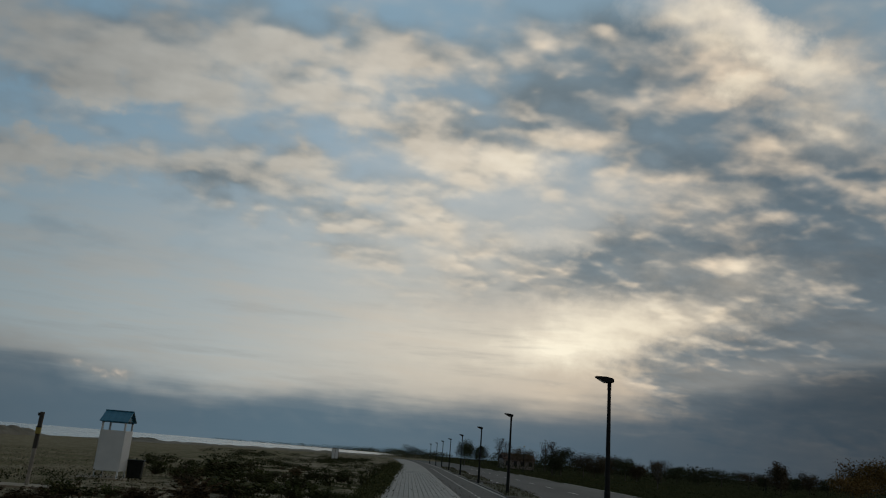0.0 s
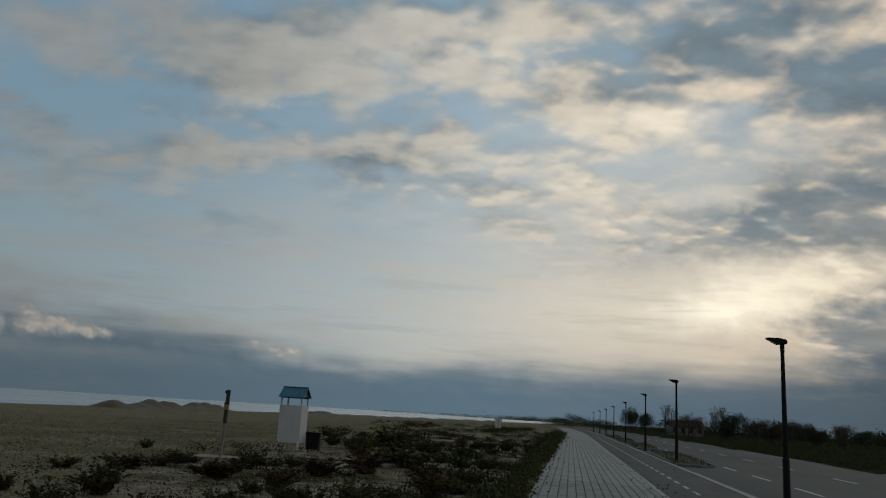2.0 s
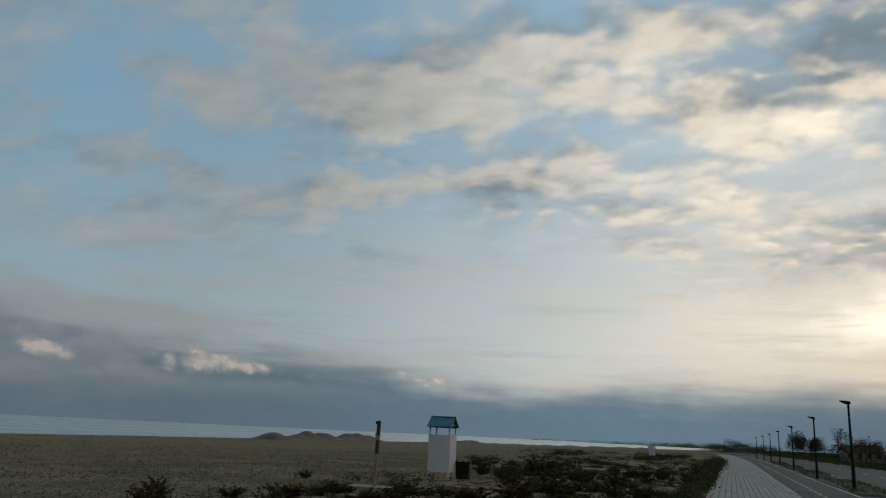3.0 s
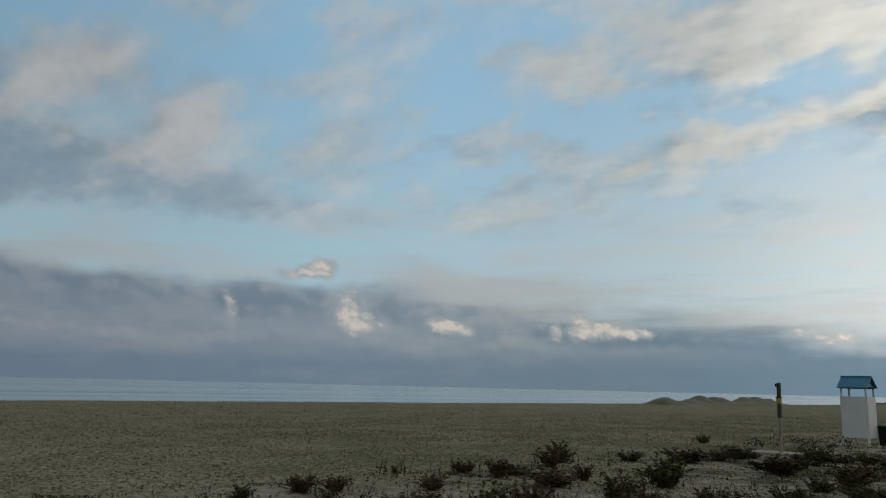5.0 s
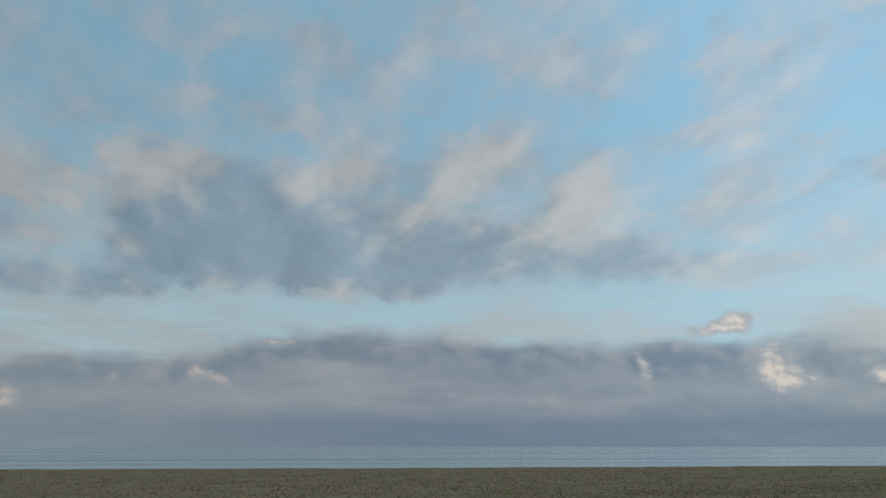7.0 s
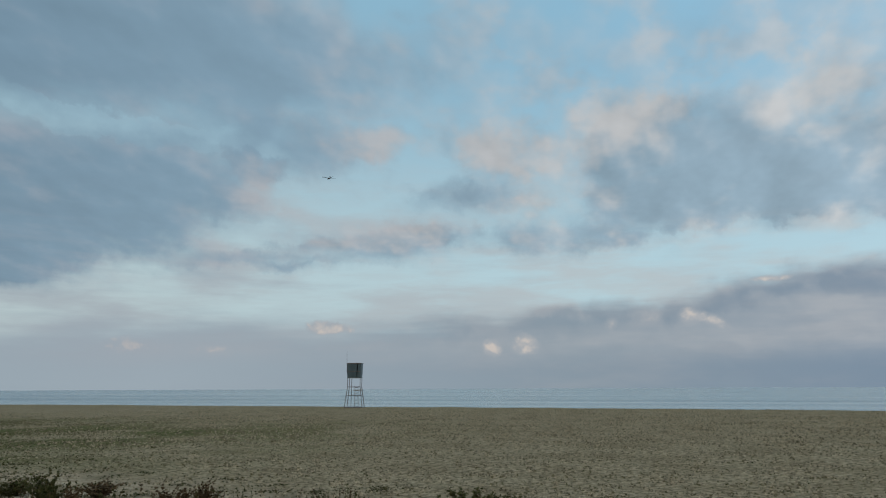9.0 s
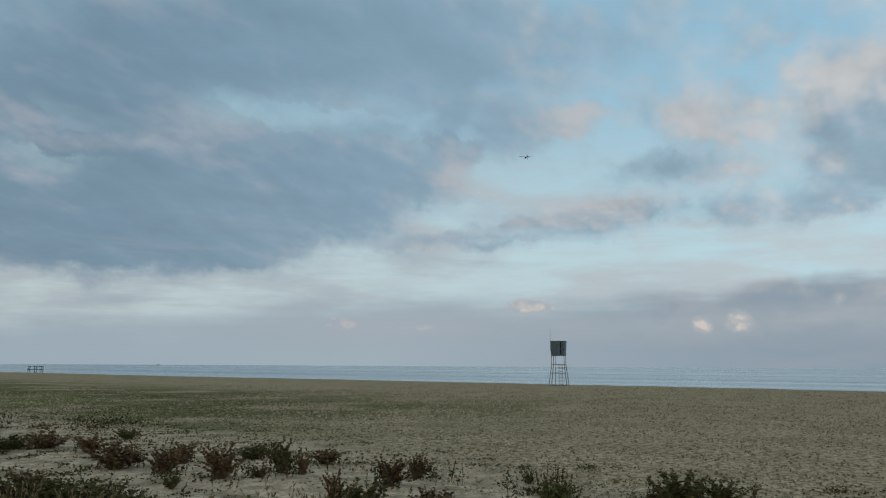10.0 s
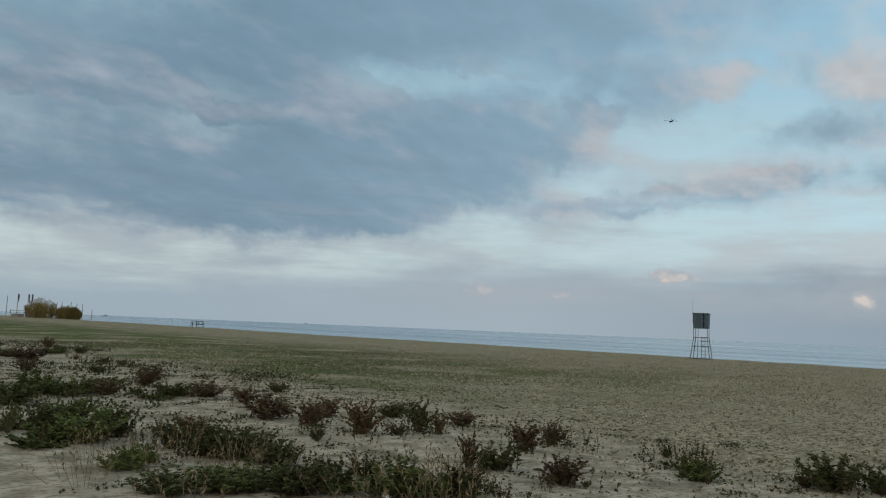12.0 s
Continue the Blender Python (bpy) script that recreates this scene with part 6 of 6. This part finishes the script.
LABELS = {"green": "dark green leafy tree beside the road", "autumn": "rust-coloured autumn tree on the field edge", "bare": "nearly bare tall tree with thin branches", "brown": "brown half-bare tree on the field edge"}
ROW = ((9, 190, 6.2, 5, "green"), (-4, 260, 4.4, 8, "green"), (2, 258, 3.2, 9, "green"), (12, 180, 5, 4, "green"), (18, 199, 7, 3, "bare"), (20, 205, 6.5, 4, "bare"), (22, 187, 5.3, 7, "brown"),
       (25, 168, 6.6, 2.4, "bare"), (27, 172, 6.4, 2.4, "bare"), (25, 148, 5.1, 4.8, "green"), (29, 147, 4.3, 6, "brown"), (31, 137, 4.2, 5, "brown"), (34, 136, 4, 5, "green"))
ROW2 = ((43, 164, 3.2, 3, "brown"), (25, 86, 2.7, 1.4, "bare"), (51, 162, 3.7, 5, "green"), (55, 161, 3.3, 5, "green"), (59, 159, 3.7, 7, "green"), (64, 158, 3.4, 6, "brown"), (45, 101, 4.3, 3, "brown"),
        (65, 135, 4, 4, "brown"), (52, 97, 3.4, 5.5, "autumn"), (60, 108, 6.3, 6, "autumn"), (66, 112, 6.0, 6, "autumn"), (73, 117, 7.0, 7, "brown"), (80, 118, 6.8, 8, "bare"))
for i, (x, y, h, w, k) in enumerate(ROW):
    tree("tree", x, y, h, w, k, 100 + i, LABELS[k])
for i, (x, y, h, w, k) in enumerate(ROW2):
    tree("tree", x, y, h, w, k, 200 + i, LABELS[k])
tree_rnd = random.Random(5)
for i in range(26):
    y = tree_rnd.uniform(120, 240)
    x = tree_rnd.uniform(20, 100) * y / 150
    k = tree_rnd.choice(("brown", "green", "bare", "brown"))
    h = tree_rnd.uniform(2.6, 4.4) + (1.6 if k == "bare" else 0)
    tree("tree", x, y, h, h * tree_rnd.uniform(0.7, 1.2), k, 300 + i, LABELS[k])


def far_woods(name, label, spots):
    rnd = random.Random(len(label))
    s = Soup()
    for az, d, h, w in spots(rnd):
        a = radians(az)
        c = Vector((-d * math.sin(a), d * math.cos(a), 0))
        for _ in range(170):
            u = rnd.gauss(0, 0.33)
            z = h * rnd.random() ** 0.8 * max(0.15, 1 - u * u * 2.2)
            s.leaf(c + Vector((u * w, rnd.gauss(0, 0.3) * w, z)), (rnd.uniform(-1, 1), rnd.uniform(-1, 1), rnd.uniform(-1, 1)), h * rnd.uniform(0.07, 0.15), rnd, 0.5)
    tagged(new(name, s.mesh(name, TREE_GREEN)), label, "woods", kind="stuff")


def south_spots(rnd):
    for i in range(120):
        az = rnd.uniform(-38, -2)
        yield az, rnd.uniform(280, 380), rnd.uniform(3.0, 5.5), rnd.uniform(8, 16)
    for i in range(50):
        yield rnd.uniform(-36, -3.5), rnd.uniform(140, 205), rnd.uniform(0.8, 1.9), rnd.uniform(4, 9)


def head_spots(rnd):
    for i in range(90):
        az = 2.0 + 13 * rnd.random() ** 1.6
        h = rnd.uniform(4, 8) * (1 - 0.5 * (az - 2) / 13)
        yield az, 1000 + (az - 2) * 70 + rnd.uniform(-30, 30), h, rnd.uniform(15, 45)
    for i in range(26):
        yield rnd.uniform(-1.5, 2.8), rnd.uniform(300, 420), rnd.uniform(2, 4.0), rnd.uniform(6, 14)


far_woods("far_woods", "dark distant tree line behind the field", south_spots)
far_woods("far_shore_woods", "distant tree line on the far shore", head_spots)


def house(x, y, turn, w, label):
    top = empty("house", pose(x, y, -0.1, 0, 0, turn))
    tagged(top, label, "house")
    wall = mat("grey_render", (0.14, 0.12, 0.11), (0.22, 0.19, 0.17), 1, 0.9)
    part("wall", made_box(-w / 2, w / 2, -3, 3, 0, 2.6), wall, top)
    tile = mat("reddish_roof_tile", (0.05, 0.025, 0.018), (0.085, 0.042, 0.03), 2, 0.85)
    for sgn in (-1, 1):
        bm = bmesh.new()
        v = [bm.verts.new(p) for p in ((-w / 2 - 0.3, sgn * 3.4, 2.5), (w / 2 + 0.3, sgn * 3.4, 2.5), (w / 2 + 0.3, 0, 3.9), (-w / 2 - 0.3, 0, 3.9))]
        f = bm.faces.new(v)
        r = bmesh.ops.extrude_face_region(bm, geom=[f])
        for q in r["geom"]:
            if isinstance(q, bmesh.types.BMVert):
                q.co.z -= 0.12
        bmesh.ops.recalc_face_normals(bm, faces=bm.faces)
        part("roof_slope", bm, tile, top, "reddish tiled roof slope")
    dark = mat("dark_window_glass", (0.02, 0.022, 0.025), (0.03, 0.03, 0.035), 3, 0.2, 0)
    for i in range(4):
        cx = -w / 2 + w * (i + 0.5) / 4
        part("window", made_box(cx - 0.45, cx + 0.45, -3.03, -2.98, 0.9, 2.0), dark, top, "dark window pane")


house(23.5, 208, 6, 8, "low house with reddish tiled roof among trees")


# ---- reeds, flags and poles on the far beach ----
def reed_clump(x, y, h, w, seed):
    rnd = random.Random(seed)
    s = Soup()
    for _ in range(420):
        a = rnd.uniform(0, 6.28)
        r = w * 0.5 * math.sqrt(rnd.random())
        b = Vector((r * math.cos(a), r * math.sin(a), -0.1))
        t = b * 1.12 + Vector((rnd.uniform(-0.25, 0.25), rnd.uniform(-0.25, 0.25), h * rnd.uniform(0.55, 1.0) * (1.1 - 0.5 * (2 * r / w) ** 2)))
        s.stick(b, t, 0.04, 0.02)
        for k in range(4):
            s.leaf(b.lerp(t, rnd.uniform(0.35, 1)), (rnd.uniform(-1, 1), rnd.uniform(-1, 1), rnd.uniform(0, 1)), rnd.uniform(0.5, 0.9), rnd, 0.14)
    ob = new("reed_clump", s.mesh("reed_clump", leaf_material("reed_leaf", (0.07, 0.055, 0.02), (0.17, 0.125, 0.045))))
    ob.matrix_world = pose(x, y, 0)
    tagged(ob, "tall yellow-brown reed clump on the beach", "reeds", "reed clumps on the beach")


def polar(az, d):
    a = radians(az)
    return -d * math.sin(a), d * math.cos(a)


for az, d, h, w, sd in ((167.35, 262, 6.0, 8.4, 1), (165.95, 258, 4.0, 4.2, 2), (165.35, 256, 3.6, 3.4, 3)):
    reed_clump(*polar(az, d), h, w, sd)


def pole(az, d, h, flag):
    x, y = polar(az, d)
    top = empty("flag_pole" if flag else "wooden_pole", pose(x, y, 0, 0, 0, az))
    tagged(top, "thin pole with a narrow drooping flag" if flag else "thin weathered wooden pole on the beach", "pole", "poles on the far beach")
    part("shaft", made_bar((0, 0, -0.2), (0, 0, h), 0.12, 0.09), OLDWOOD, top)
    if flag:
        bm = bmesh.new()
        v = [[bm.verts.new((0.06 + 0.3 * i / 4, 0.06 * math.sin(i * 2 + k), h - 0.1 - 1.6 * k / 4 - 0.25 * i / 4 * k)) for k in range(5)] for i in range(5)]
        for i in range(4):
            for k in range(4):
                bm.faces.new((v[i][k], v[i][k + 1], v[i + 1][k + 1], v[i + 1][k]))
        r = bmesh.ops.solidify(bm, geom=bm.faces[:], thickness=0.02)
        part("flag", bm, BINPLASTIC, top, "narrow dark flag")


for az, h, fl in ((169.35, 6.2, False), (168.75, 7.0, True), (168.15, 7.0, True), (167.95, 7.0, True), (166.45, 5.0, False), (166.15, 5.2, False), (165.6, 5.2, False), (165.25, 4.8, False), (164.9, 4.8, False), (164.3, 3.2, False)):
    pole(az, 262, h, fl)


def beach_shack():
    x, y = polar(168.4, 268)
    top = empty("beach_bar", pose(x, y, 0, 0, 0, 168))
    tagged(top, "low open beach shelter with posts and flat roof", "shelter")
    part("roof", made_box(-3.5, 6, -1.5, 1.5, 1.9, 2.05), OLDWOOD, top)
    for xx in (-3.3, -1, 1.5, 3.8, 5.8):
        part("post", made_bar((xx, -1.4, -0.1), (xx, -1.4, 1.9), 0.07), OLDWOOD, top)
        part("post", made_bar((xx, 1.4, -0.1), (xx, 1.4, 1.9), 0.07), OLDWOOD, top)
    part("counter", made_box(-3.0, 0.5, -1.0, -0.6, -0.05, 1.0), OLDWOOD, top)


beach_shack()


# ---- litter ----
def litter(x, y, size, seed, label):
    rnd = random.Random(seed)
    bm = bmesh.new()
    bmesh.ops.create_icosphere(bm, subdivisions=2, radius=1)
    for v in bm.verts:
        k = 1 + 0.45 * noise.noise(v.co * 1.7 + Vector((seed, 0, 0)))
        v.co = Vector((v.co.x * size * k, v.co.y * size * 0.7 * k, max(-0.02, v.co.z * size * 0.45 * k + size * 0.25)))
    ob = link_mesh("litter", bm, mat("crumpled_white_plastic", (0.5, 0.5, 0.5), (0.7, 0.7, 0.69), 6, 0.5, 0.3))
    ob.matrix_world = pose(x, y, land(x, y), 0, 0, rnd.uniform(0, 360))
    tagged(ob, label, "litter")


litter(-3.2, 16.4, 0.14, 1, "crumpled white plastic sheet lying among weeds")
litter(-6.6, 20.1, 0.12, 2, "small white scrap of plastic on the sand")
litter(-4.6, -6.2, 0.07, 3, "small white scrap of litter in the weeds")
litter(-3.4, 24.0, 0.08, 4, "small white scrap of litter in the weeds")
litter(-9.5, 6.1, 0.05, 5, "small white scrap of litter on the sand")


# ---- pavers ----
def paver_mesh(w, l):
    me = bpy.data.meshes.new("paver")
    b, t = 0.006, 0.05
    x, y = w / 2, l / 2
    v = [(-x, -y, 0), (x, -y, 0), (x, y, 0), (-x, y, 0), (-x, -y, t - b), (x, -y, t - b), (x, y, t - b), (-x, y, t - b),
         (-x + b, -y + b, t), (x - b, -y + b, t), (x - b, y - b, t), (-x + b, y - b, t)]
    f = [(8, 9, 10, 11)]
    for k in range(4):
        j = (k + 1) % 4
        f += [(k, j, 4 + j, 4 + k), (4 + k, 4 + j, 8 + j, 8 + k)]
    me.from_pydata(v, [], f)
    me.materials.append(PAVER)
    return me


PW, PL, COLS = 0.2133, 0.42, 15
single = paver_mesh(PW - 0.022, PL - 0.012)
pave_rnd = random.Random(9)


def paver_spots(y0, y1):
    n = round((y1 - y0) / PL)
    for r in range(n):
        for c in range(COLS):
            y = y0 + (r + 0.5 + (0.5 if c % 2 else 0)) * PL
            yield -0.9 + PW * (c + 0.5) + lean(y), y


for x, y in paver_spots(15.0, 23.4):
    ob = new("paver", single)
    ob.matrix_world = pose(x, y, -0.045 + pave_rnd.uniform(-0.004, 0.004), pave_rnd.uniform(-0.5, 0.5), pave_rnd.uniform(-0.6, 0.6), 1.37)
    ob.parent = pavement
verts, faces = [], []
base_v, base_f = [tuple(v.co) for v in single.vertices], [tuple(p.vertices) for p in single.polygons]
for y0, y1 in ((-6.0, 15.0), (23.4, 80.1)):
    for x, y in paver_spots(y0, y1):
        k = len(verts)
        z = -0.045 + pave_rnd.uniform(-0.004, 0.004)
        verts += [(x + a, y + b, z + c) for a, b, c in base_v]
        faces += [tuple(k + i for i in f) for f in base_f]
me = bpy.data.meshes.new("paver_field")
me.from_pydata(verts, [], faces)
me.materials.append(mat("concrete_paver_field", (0.195, 0.192, 0.181), (0.315, 0.31, 0.29), 1.2, 0.85, 0.3, 12))
field = tagged(new("paver_field", me), kind="stuff")
field.parent = pavement
far = strip("far_pavers", -0.9, 2.3, 0.004, 80.1, 230, PAVER, thick=0.03)
far.parent = pavement
